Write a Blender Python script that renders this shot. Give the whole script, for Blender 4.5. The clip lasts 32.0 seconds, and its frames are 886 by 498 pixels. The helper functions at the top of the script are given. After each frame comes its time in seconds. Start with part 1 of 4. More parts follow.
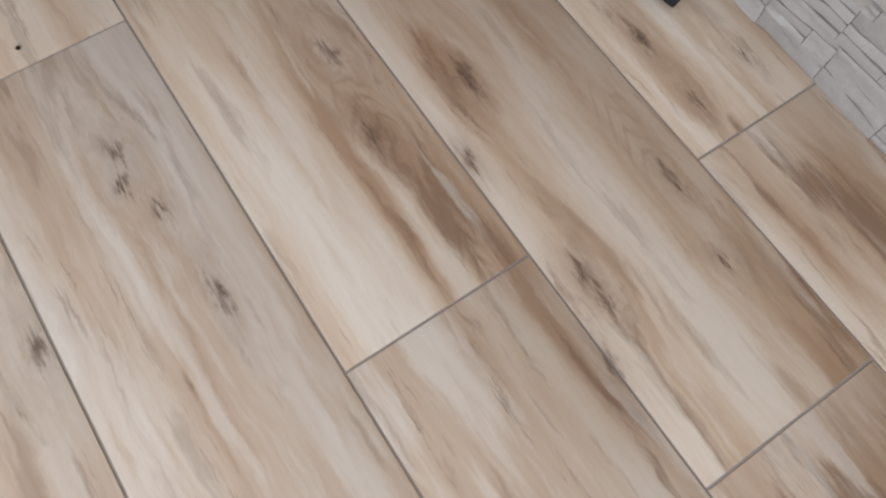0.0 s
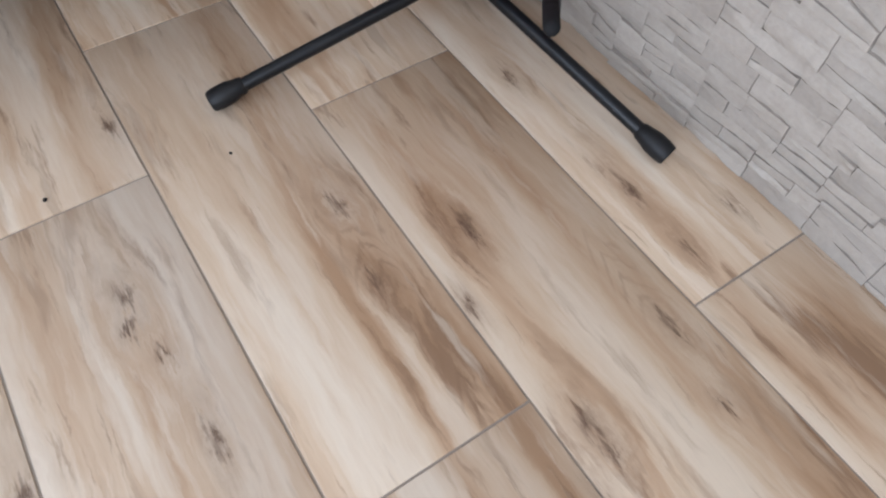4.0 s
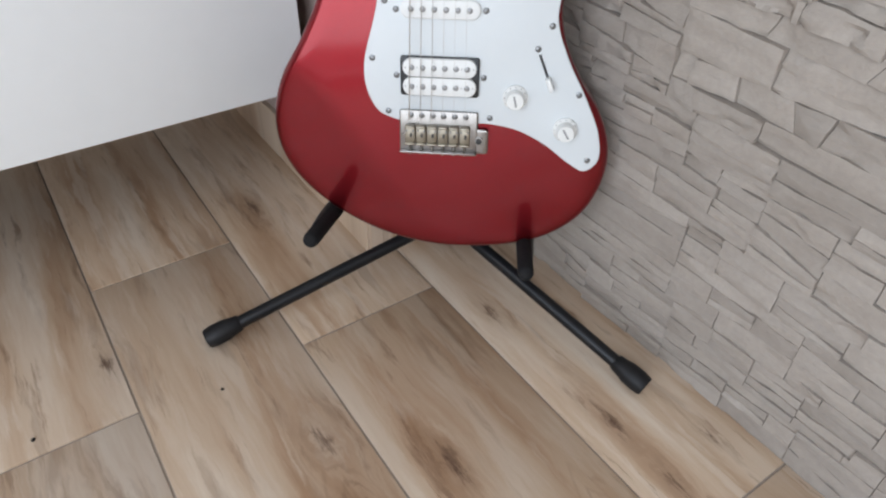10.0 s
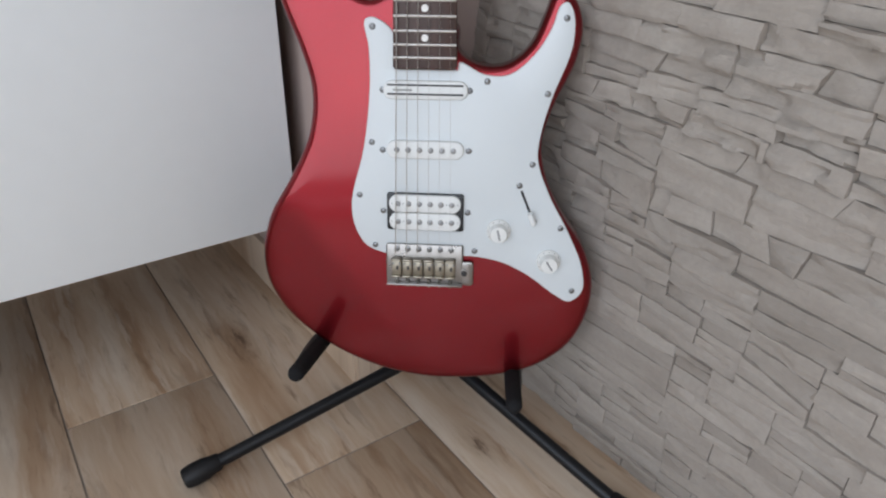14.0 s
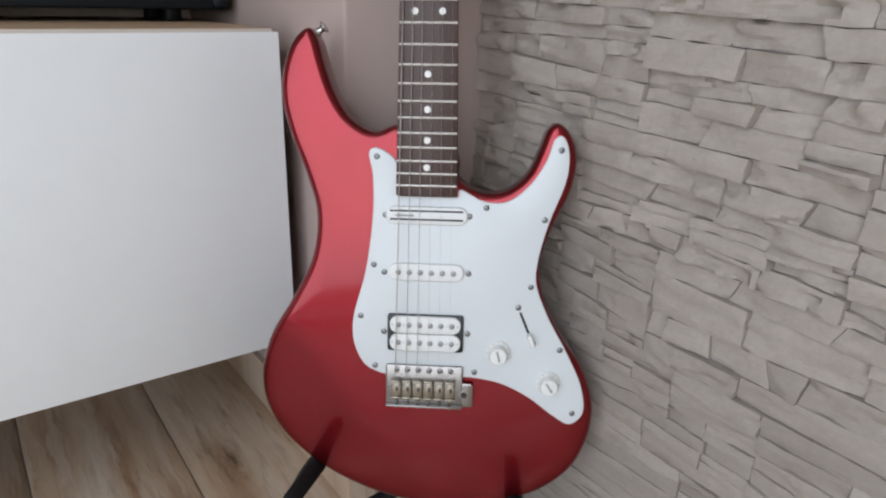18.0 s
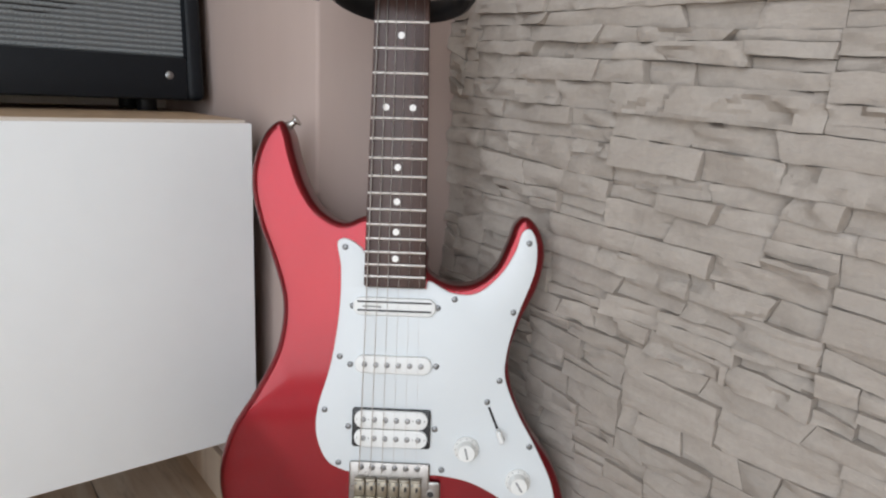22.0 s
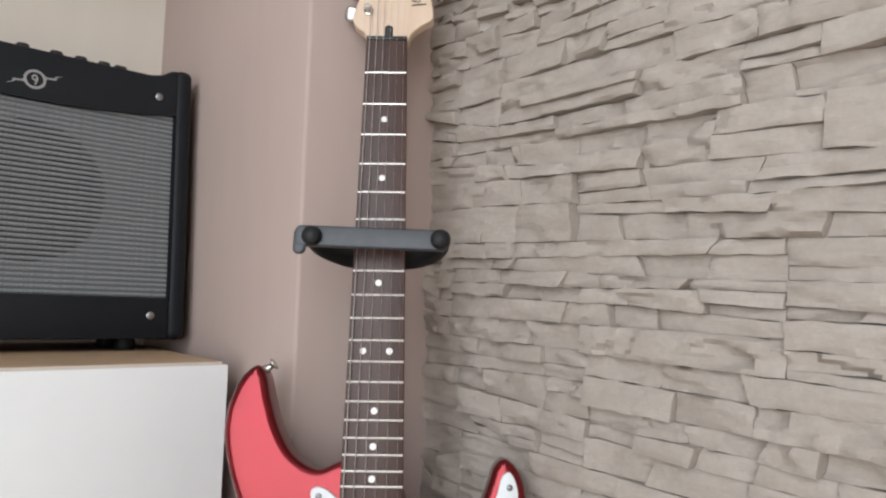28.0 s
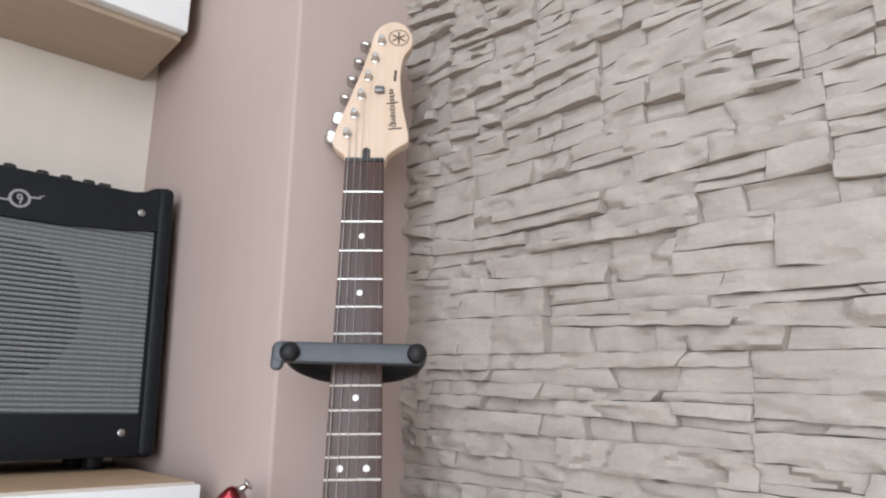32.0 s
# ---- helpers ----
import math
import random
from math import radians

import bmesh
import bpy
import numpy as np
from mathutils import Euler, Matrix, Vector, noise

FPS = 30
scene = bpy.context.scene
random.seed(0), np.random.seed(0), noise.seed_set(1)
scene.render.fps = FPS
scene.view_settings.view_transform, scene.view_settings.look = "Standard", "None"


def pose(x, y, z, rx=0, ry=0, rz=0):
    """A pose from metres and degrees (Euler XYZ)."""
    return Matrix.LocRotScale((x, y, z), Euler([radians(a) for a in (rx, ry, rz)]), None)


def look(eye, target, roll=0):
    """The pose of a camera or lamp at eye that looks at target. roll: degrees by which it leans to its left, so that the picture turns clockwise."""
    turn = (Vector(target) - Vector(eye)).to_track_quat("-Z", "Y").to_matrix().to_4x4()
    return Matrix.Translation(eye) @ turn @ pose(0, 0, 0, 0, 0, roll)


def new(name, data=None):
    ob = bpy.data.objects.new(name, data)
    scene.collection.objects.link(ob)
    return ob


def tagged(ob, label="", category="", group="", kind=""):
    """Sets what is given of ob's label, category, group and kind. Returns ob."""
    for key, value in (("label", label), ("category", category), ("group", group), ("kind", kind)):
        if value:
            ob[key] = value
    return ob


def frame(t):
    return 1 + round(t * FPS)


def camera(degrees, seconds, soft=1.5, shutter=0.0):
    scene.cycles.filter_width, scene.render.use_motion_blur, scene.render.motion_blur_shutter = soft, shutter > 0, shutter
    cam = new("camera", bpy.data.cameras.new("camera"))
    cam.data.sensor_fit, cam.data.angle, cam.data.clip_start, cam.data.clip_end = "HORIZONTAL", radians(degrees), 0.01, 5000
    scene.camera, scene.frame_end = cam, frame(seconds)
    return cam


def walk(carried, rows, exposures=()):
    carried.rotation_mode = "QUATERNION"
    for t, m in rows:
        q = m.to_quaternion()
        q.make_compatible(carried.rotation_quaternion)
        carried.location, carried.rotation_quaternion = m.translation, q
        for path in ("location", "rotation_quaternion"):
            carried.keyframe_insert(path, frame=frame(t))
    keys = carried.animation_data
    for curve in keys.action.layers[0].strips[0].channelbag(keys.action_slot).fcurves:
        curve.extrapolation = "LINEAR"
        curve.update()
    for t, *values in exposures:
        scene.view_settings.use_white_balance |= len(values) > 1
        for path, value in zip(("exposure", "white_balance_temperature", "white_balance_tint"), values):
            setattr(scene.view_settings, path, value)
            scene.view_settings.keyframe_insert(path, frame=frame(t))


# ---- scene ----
cam = camera(66.3, 32.0, 2.2)
PATH = [
    (0, (-0.49, -0.11, 0.52), (-0.066, 0.441, -1.355), 4.0),
    (0.5, (-0.488, -0.108, 0.519), (-0.048, 0.441, -1.353), 4.8),
    (1, (-0.486, -0.107, 0.521), (-0.033, 0.465, -1.341), 4.4),
    (1.5, (-0.484, -0.102, 0.524), (-0.012, 0.509, -1.32), 3.7),
    (2, (-0.489, -0.115, 0.522), (0.017, 0.592, -1.279), 1.7),
    (2.5, (-0.489, -0.114, 0.524), (0.037, 0.614, -1.263), 2.0),
    (3, (-0.488, -0.115, 0.526), (0.046, 0.65, -1.243), 1.3),
    (3.5, (-0.488, -0.12, 0.525), (0.089, 0.715, -1.198), 1.3),
    (5.5, (-0.486, -0.115, 0.536), (0.198, 0.88, -1.058), 1.5),
    (6, (-0.487, -0.11, 0.537), (0.238, 0.915, -1.019), 2.0),
    (6.5, (-0.491, -0.116, 0.544), (0.272, 0.955, -0.963), 1.8),
    (7, (-0.489, -0.119, 0.55), (0.296, 0.982, -0.924), 1.5),
    (7.5, (-0.487, -0.113, 0.55), (0.312, 1.014, -0.897), 1.4),
    (8, (-0.485, -0.112, 0.553), (0.331, 1.044, -0.86), 1.4),
    (8.5, (-0.484, -0.117, 0.555), (0.351, 1.071, -0.82), 1.3),
    (9, (-0.487, -0.127, 0.561), (0.37, 1.111, -0.754), 1.0),
    (9.5, (-0.485, -0.126, 0.565), (0.378, 1.122, -0.739), 1.0),
    (10, (-0.485, -0.125, 0.566), (0.403, 1.136, -0.707), 1.2),
    (10.5, (-0.482, -0.119, 0.563), (0.433, 1.163, -0.67), 1.5),
    (11, (-0.481, -0.118, 0.562), (0.446, 1.191, -0.633), 1.6),
    (11.5, (-0.482, -0.115, 0.565), (0.474, 1.207, -0.592), 1.6),
    (12, (-0.481, -0.118, 0.566), (0.488, 1.221, -0.56), 1.4),
    (12.5, (-0.481, -0.119, 0.567), (0.511, 1.234, -0.521), 1.6),
    (13, (-0.481, -0.12, 0.57), (0.528, 1.254, -0.476), 1.3),
    (13.5, (-0.482, -0.122, 0.573), (0.537, 1.267, -0.443), 1.2),
    (14, (-0.48, -0.126, 0.574), (0.542, 1.291, -0.399), 1.0),
    (14.5, (-0.484, -0.124, 0.578), (0.553, 1.303, -0.365), 1.0),
    (16.5, (-0.485, -0.123, 0.585), (0.606, 1.356, -0.204), 1.2),
    (17, (-0.484, -0.124, 0.586), (0.611, 1.368, -0.171), 1.3),
    (17.5, (-0.484, -0.126, 0.587), (0.616, 1.385, -0.126), 1.4),
    (18, (-0.487, -0.125, 0.59), (0.622, 1.392, -0.096), 1.4),
    (18.5, (-0.487, -0.125, 0.591), (0.626, 1.4, -0.068), 1.3),
    (19, (-0.489, -0.123, 0.589), (0.647, 1.403, -0.031), 1.7),
    (19.5, (-0.486, -0.127, 0.593), (0.661, 1.41, 0.025), 1.7),
    (20, (-0.486, -0.129, 0.595), (0.681, 1.407, 0.066), 1.7),
    (20.5, (-0.484, -0.127, 0.595), (0.693, 1.406, 0.082), 2.0),
    (21, (-0.486, -0.123, 0.593), (0.706, 1.406, 0.103), 2.3),
    (21.5, (-0.481, -0.124, 0.592), (0.713, 1.41, 0.121), 2.5),
    (22, (-0.481, -0.123, 0.594), (0.729, 1.407, 0.153), 2.6),
    (22.5, (-0.482, -0.125, 0.596), (0.727, 1.422, 0.214), 2.2),
    (23, (-0.487, -0.123, 0.597), (0.735, 1.423, 0.255), 2.3),
    (23.5, (-0.484, -0.127, 0.597), (0.745, 1.427, 0.32), 2.4),
    (24, (-0.485, -0.126, 0.605), (0.75, 1.43, 0.375), 2.1),
    (24.5, (-0.485, -0.127, 0.603), (0.752, 1.433, 0.417), 2.1),
    (26.5, (-0.49, -0.127, 0.609), (0.778, 1.419, 0.598), 2.5),
    (27, (-0.491, -0.13, 0.613), (0.775, 1.418, 0.671), 2.2),
    (27.5, (-0.489, -0.129, 0.617), (0.78, 1.411, 0.738), 1.8),
    (28, (-0.487, -0.129, 0.622), (0.786, 1.404, 0.797), 1.6),
    (28.5, (-0.489, -0.131, 0.624), (0.782, 1.397, 0.846), 1.4),
    (29, (-0.489, -0.134, 0.624), (0.779, 1.388, 0.898), 1.2),
    (29.5, (-0.488, -0.135, 0.626), (0.791, 1.372, 0.932), 1.3),
    (30, (-0.488, -0.137, 0.623), (0.795, 1.357, 0.972), 1.5),
    (30.5, (-0.49, -0.137, 0.629), (0.797, 1.336, 1.045), 1.2),
    (31, (-0.493, -0.143, 0.628), (0.791, 1.322, 1.08), 1.2),
    (31.5, (-0.494, -0.145, 0.631), (0.783, 1.321, 1.099), 0.8),
    (32, (-0.498, -0.144, 0.633), (0.79, 1.314, 1.098), 0.6),
]

EXPOSURES = [(0.0, -0.05, 5950, 10), (3.5, 0.12, 5900, 10), (5.5, 0.3, 5950, 10), (7.0, 0.3, 6000, 10), (8.2, 0.0, 6560, 10), (9.0, -0.08, 6550, 10), (10.0, -0.2, 6250, 10), (11.5, -0.33, 6200, 10),
             (14.0, -0.52, 6200, 10), (17.0, -0.47, 6200, 10), (19.0, -0.39, 6350, 10), (22.0, -0.31, 6500, 10), (24.0, -0.22, 6650, 10), (27.0, -0.15, 6650, 10), (30.0, 0.05, 6400, 10), (32.0, 0.12, 6300, 10)]
walk(cam, [(t, look(eye, target, roll)) for t, eye, target, roll in PATH], EXPOSURES)

# ---- light ----
world = bpy.data.worlds.new("sky")
scene.world = world
world.use_nodes = True
_sky = world.node_tree.nodes.new("ShaderNodeTexSky")
_sky.sky_type, _sky.sun_disc = "NISHITA", False
_sky.sun_elevation, _sky.sun_rotation = radians(40), radians(200)
world.node_tree.links.new(_sky.outputs[0], world.node_tree.nodes["Background"].inputs[0])
world.node_tree.nodes["Background"].inputs[1].default_value = 0.1

ROOM_X, ROOM_Y, ROOM_Z = -1.7, -3.5, 2.5      # far corner of the room; the near one is the corner at 0, 0.96
WIN_Y0, WIN_Y1, WIN_Z0, WIN_Z1 = -2.35, 0.05, 0.04, 2.25
lamp = bpy.data.lights.new("window_daylight", "AREA")
lamp.shape, lamp.size, lamp.size_y = "RECTANGLE", WIN_Y1 - WIN_Y0 - 0.1, WIN_Z1 - WIN_Z0 - 0.1
lamp.energy, lamp.color = 65, (0.925, 0.98, 1.06)
lamp_ob = new("window_daylight", lamp)
lamp_ob.matrix_world = look((ROOM_X - 0.06, (WIN_Y0 + WIN_Y1) / 2, (WIN_Z0 + WIN_Z1) / 2), (0, (WIN_Y0 + WIN_Y1) / 2, (WIN_Z0 + WIN_Z1) / 2))

# ---- materials ----


class Nodes:
    """A small builder for node materials."""

    def __init__(self, name):
        self.mat = bpy.data.materials.new(name)
        self.mat.use_nodes = True
        self.tree = self.mat.node_tree
        self.bsdf = self.tree.nodes["Principled BSDF"]

    def add(self, kind, operation=None, **inputs):
        node = self.tree.nodes.new(kind)
        if operation:
            node.operation = operation
        for key, value in inputs.items():
            self.put(node, key.replace("_", " "), value)
        return node

    def put(self, node, key, value):
        socket = node.inputs[int(key[1:])] if key[0] == "i" and key[1:].isdigit() else node.inputs[key]
        if isinstance(value, bpy.types.NodeSocket):
            self.tree.links.new(value, socket)
        else:
            socket.default_value = value

    def math(self, op, a, b=0.0, c=0.0, clamp=False):
        node = self.add("ShaderNodeMath", op, i0=a, i1=b, i2=c)
        node.use_clamp = clamp
        return node.outputs[0]

    def vec(self, op, a, b=(0, 0, 0)):
        node = self.add("ShaderNodeVectorMath", op, i0=a, i1=b)
        return node.outputs["Value"] if op in ("LENGTH", "DOT_PRODUCT", "DISTANCE") else node.outputs[0]

    def noise(self, where, scale, detail=4.0, rough=0.55, distort=0.0):
        node = self.add("ShaderNodeTexNoise", None, Vector=where, Scale=scale, Detail=detail, Roughness=rough, Distortion=distort)
        return node.outputs[0]

    def ramp(self, value, stops):
        node = self.add("ShaderNodeValToRGB", None, Fac=value)
        els = node.color_ramp.elements
        while len(els) < len(stops):
            els.new(0.5)
        for el, (at, col) in zip(els, stops):
            el.position, el.color = at, (*col, 1) if len(col) == 3 else col
        return node.outputs[0]

    def mix(self, fac, a, b, blend="MIX"):
        node = self.add("ShaderNodeMix")
        node.data_type, node.blend_type = "RGBA", blend
        for sock, value in ((node.inputs[0], fac), (node.inputs[6], a), (node.inputs[7], b)):
            if isinstance(value, bpy.types.NodeSocket):
                self.tree.links.new(value, sock)
            else:
                sock.default_value = (*value, 1) if isinstance(value, tuple) and len(value) == 3 else value
        return node.outputs[2]

    def span(self, value, a, b, c, d):
        return self.add("ShaderNodeMapRange", None, Value=value, From_Min=a, From_Max=b, To_Min=c, To_Max=d).outputs[0]

    def bump(self, height, strength=0.3, distance=0.002, normal=None):
        node = self.add("ShaderNodeBump", None, Height=height, Strength=strength, Distance=distance)
        if normal:
            self.tree.links.new(normal, node.inputs["Normal"])
        self.tree.links.new(node.outputs[0], self.bsdf.inputs["Normal"])
        return node.outputs[0]

    def where(self):
        return self.add("ShaderNodeNewGeometry").outputs["Position"]

    def local(self):
        return self.add("ShaderNodeTexCoord").outputs["Object"]

    def chance(self):
        return self.add("ShaderNodeObjectInfo").outputs["Random"]

    def set(self, **inputs):
        for key, value in inputs.items():
            self.put(self.bsdf, key.replace("_", " "), (*value, 1) if isinstance(value, tuple) and len(value) == 3 else value)
        return self.mat


def plain(name, color, rough=0.5, metal=0.0, vary=0.08, scale=60.0, bump=0.0, coat=0.0, **more):
    """A surface of one colour with fine variation in tone, gloss and relief."""
    n = Nodes(name)
    where = n.local()
    grain = n.noise(where, scale, 5)
    broad = n.noise(where, scale * 0.12, 3)
    tone = n.math("ADD", n.math("MULTIPLY", grain, 0.5), n.math("MULTIPLY", broad, 0.5))
    dark, light = tuple(c * (1 - vary) for c in color), tuple(min(1, c * (1 + vary)) for c in color)
    n.set(Base_Color=n.ramp(tone, [(0.3, dark), (0.7, light)]), Metallic=metal, Coat_Weight=coat)
    n.set(Roughness=n.span(broad, 0.3, 0.7, max(0.02, rough * 0.85), min(1, rough * 1.15)))
    if bump:
        n.bump(grain, bump, 0.001)
    return n.set(**more)


def tile_material():
    """Wood-look porcelain: soft bands along y, dark knots with the grain bent round them, another cut on each tile."""
    n = Nodes("wood_look_tile")
    p = n.where()
    chance = n.chance()
    shift = n.math("MULTIPLY", chance, 61.0)
    rag = n.noise(n.vec("MULTIPLY", p, (150, 48, 1)), 1.0, 4, 0.65)
    rag2 = n.noise(n.vec("MULTIPLY", n.vec("ADD", p, (3.1, 1.7, 0)), (230, 22, 1)), 1.0, 4, 0.65)
    sep = n.add("ShaderNodeSeparateXYZ", None, Vector=p)
    rx = n.math("ADD", sep.outputs[0], n.math("MULTIPLY", n.math("SUBTRACT", rag, 0.5), 0.020))
    ry = n.math("ADD", sep.outputs[1], n.math("MULTIPLY", n.math("SUBTRACT", rag2, 0.5), 0.085))
    bend, dark, halo = None, None, None
    for kx, ky, size, tall in KNOTS:
        dx = n.math("SUBTRACT", rx, kx)
        dy = n.math("DIVIDE", n.math("SUBTRACT", ry, ky), tall)
        d2 = n.math("ADD", n.math("MULTIPLY", dx, dx), n.math("MULTIPLY", dy, dy))
        near = n.math("EXPONENT", n.math("MULTIPLY", d2, -1.0 / (size * 2.6) ** 2))
        core = n.math("EXPONENT", n.math("MULTIPLY", d2, -1.0 / (size * 0.72) ** 2))
        push = n.math("MULTIPLY", near, n.math("MULTIPLY", dx, -0.8))
        bend = push if bend is None else n.math("ADD", bend, push)
        dark = core if dark is None else n.math("MAXIMUM", dark, core)
        halo = near if halo is None else n.math("MAXIMUM", halo, near)
    gx = n.math("ADD", sep.outputs[0], bend)
    base = n.add("ShaderNodeCombineXYZ", None, X=gx, Y=sep.outputs[1], Z=shift).outputs[0]
    wob = n.noise(n.vec("MULTIPLY", base, (8, 3.0, 1)), 1.0, 3)
    wob2 = n.noise(n.vec("MULTIPLY", base, (60, 26, 1)), 1.0, 4, 0.65)
    gx2 = n.math("ADD", gx, n.math("ADD", n.math("MULTIPLY", n.math("SUBTRACT", wob, 0.5), 0.022), n.math("MULTIPLY", n.math("SUBTRACT", wob2, 0.5), 0.009)))
    grain = n.add("ShaderNodeCombineXYZ", None, X=gx2, Y=sep.outputs[1], Z=shift).outputs[0]
    broad = n.noise(n.vec("MULTIPLY", grain, (24, 1.9, 1)), 1.0, 4, 0.6)
    mid = n.noise(n.vec("MULTIPLY", n.vec("ADD", grain, (5, 2, 3)), (52, 5.5, 1)), 1.0, 5, 0.62)
    dash = n.noise(n.vec("MULTIPLY", n.vec("ADD", grain, (1, 7, 9)), (120, 9, 1)), 1.0, 5, 0.65)
    fine = n.noise(n.vec("MULTIPLY", grain, (420, 30, 1)), 1.0, 3, 0.6)
    shade = None
    for bx, by, wide, tall, amount in BANDS:
        ex = n.math("DIVIDE", n.math("SUBTRACT", gx2, bx), wide)
        ey = n.math("DIVIDE", n.math("SUBTRACT", ry, by), tall)
        bell = n.math("EXPONENT", n.math("MULTIPLY", n.math("ADD", n.math("MULTIPLY", ex, ex), n.math("MULTIPLY", ey, ey)), -1.0))
        bell = n.math("MULTIPLY", bell, amount)
        shade = bell if shade is None else n.math("ADD", shade, bell)
    broad = n.math("ADD", n.math("MULTIPLY", broad, 0.8), 0.10)
    broad = n.math("SUBTRACT", broad, n.math("MULTIPLY", shade, 0.14))
    mid = n.math("SUBTRACT", mid, n.math("MULTIPLY", shade, 0.12))
    arcs = None
    for ax, ay, wide, tall in FIGURES:
        dx = n.math("SUBTRACT", gx2, ax)
        dy = n.math("SUBTRACT", sep.outputs[1], ay)
        turn = n.math("ADD", n.math("ADD", dy, n.math("MULTIPLY", n.math("ABSOLUTE", dx), 2.6)), n.math("MULTIPLY", wob2, 0.022))
        wave = n.span(n.math("SINE", n.math("MULTIPLY", turn, 230.0)), 0.35, 1.0, 0, 1)
        ex, ey = n.math("DIVIDE", dx, wide), n.math("DIVIDE", dy, tall)
        bell = n.math("EXPONENT", n.math("MULTIPLY", n.math("ADD", n.math("MULTIPLY", ex, ex), n.math("MULTIPLY", ey, ey)), -1.0))
        arc = n.math("MULTIPLY", wave, bell)
        arcs = arc if arcs is None else n.math("MAXIMUM", arcs, arc)
    col = n.ramp(broad, [(0.34, TILE_DARK), (0.45, TILE_MID), (0.54, TILE_LIGHT), (0.68, TILE_PALE)])
    col = n.mix(n.math("MULTIPLY", n.span(mid, 0.40, 0.30, 0, 1), 0.75, clamp=True), col, TILE_STREAK)
    col = n.mix(n.math("MULTIPLY", n.span(mid, 0.56, 0.70, 0, 1), 0.6, clamp=True), col, TILE_PALE)
    milk = n.noise(n.vec("MULTIPLY", n.vec("ADD", grain, (11, 4, 6)), (40, 4.2, 1)), 1.0, 4, 0.58)
    milk = n.math("SUBTRACT", milk, n.math("MULTIPLY", shade, 0.07))
    col = n.mix(n.math("MULTIPLY", n.span(milk, 0.53, 0.62, 0, 1), 0.52, clamp=True), col, TILE_PALE)
    umber = n.noise(n.vec("MULTIPLY", n.vec("ADD", grain, (17, 9, 2)), (46, 6.0, 1)), 1.0, 4, 0.58)
    col = n.mix(n.math("MULTIPLY", n.span(umber, 0.43, 0.33, 0, 1), 0.42, clamp=True), col, (0.30, 0.20, 0.13))
    col = n.mix(n.math("MULTIPLY", n.span(dash, 0.37, 0.27, 0, 1), n.span(broad, 0.6, 0.4, 0.15, 0.9), clamp=True), col, TILE_STREAK)
    col = n.mix(n.math("MULTIPLY", n.math("MULTIPLY", n.math("MULTIPLY", halo, halo), 0.6), n.span(mid, 0.35, 0.65, 1, 0.1), clamp=True), col, TILE_STREAK)
    col = n.mix(n.math("MULTIPLY", n.span(fine, 0.35, 0.65, 1, 0), 0.05, clamp=True), col, TILE_STREAK)
    col = n.mix(n.math("MULTIPLY", arcs, n.span(dash, 0.3, 0.65, 0.65, 0.15), clamp=True), col, (0.19, 0.11, 0.065))
    ink = n.math("MULTIPLY", n.span(dark, 0.25, 0.90, 0, 1), n.span(fine, 0.35, 0.62, 0.95, 0.45), clamp=True)
    col = n.mix(ink, col, (0.105, 0.058, 0.036))
    tint = n.ramp(chance, [(0.0, (0.88, 0.83, 0.77)), (0.35, (1.0, 0.99, 0.97)), (1.0, (0.97, 0.96, 0.96))])
    col = n.mix(1.0, col, tint, "MULTIPLY")
    n.set(Base_Color=col, Roughness=n.span(mid, 0.3, 0.7, 0.38, 0.52), Specular_IOR_Level=0.4)
    n.bump(n.math("ADD", n.math("MULTIPLY", fine, 0.3), mid), 0.2, 0.0008)
    return n.mat


def stone_material():
    n = Nodes("cast_stone")
    p = n.where()
    chance = n.chance()
    island = n.add("ShaderNodeNewGeometry").outputs["Random Per Island"]
    moved = n.vec("ADD", p, n.add("ShaderNodeCombineXYZ", None, X=n.math("MULTIPLY", chance, 9), Z=n.math("MULTIPLY", island, 5)).outputs[0])
    broad = n.noise(moved, 14, 4)
    grain = n.noise(p, 190, 6, 0.65)
    layer = n.noise(n.vec("MULTIPLY", moved, (40, 14, 70)), 1.0, 4, 0.6)
    tone = n.math("ADD", n.math("MULTIPLY", broad, 0.6), n.math("MULTIPLY", layer, 0.4))
    col = n.ramp(tone, [(0.30, (0.335, 0.296, 0.257)), (0.5, (0.390, 0.349, 0.307)), (0.7, (0.445, 0.405, 0.361))])
    tint = n.ramp(chance, [(0.0, (0.86, 0.85, 0.84)), (1.0, (1.06, 1.05, 1.04))])
    col = n.mix(1.0, col, tint, "MULTIPLY")
    col = n.mix(n.math("MULTIPLY", n.span(grain, 0.4, 0.6, 0, 1), 0.13), col, (0.22, 0.2, 0.18))
    n.set(Base_Color=col, Roughness=0.9, Specular_IOR_Level=0.25)
    n.bump(n.math("ADD", n.math("MULTIPLY", layer, 1.0), n.math("MULTIPLY", grain, 0.4)), 0.55, 0.0045)
    return n.mat


def paint_material(name, color):
    n = Nodes(name)
    p = n.where()
    roller = n.noise(p, 420, 3)
    broad = n.noise(p, 2.5, 4)
    smear = n.noise(n.vec("MULTIPLY", p, (30, 30, 6)), 1.0, 3)
    tone = n.math("ADD", n.math("MULTIPLY", broad, 0.6), n.math("MULTIPLY", smear, 0.4))
    n.set(Base_Color=n.ramp(tone, [(0.3, tuple(c * 0.95 for c in color)), (0.7, tuple(c * 1.04 for c in color))]), Roughness=0.75, Specular_IOR_Level=0.3)
    n.bump(roller, 0.18, 0.0012)
    return n.mat


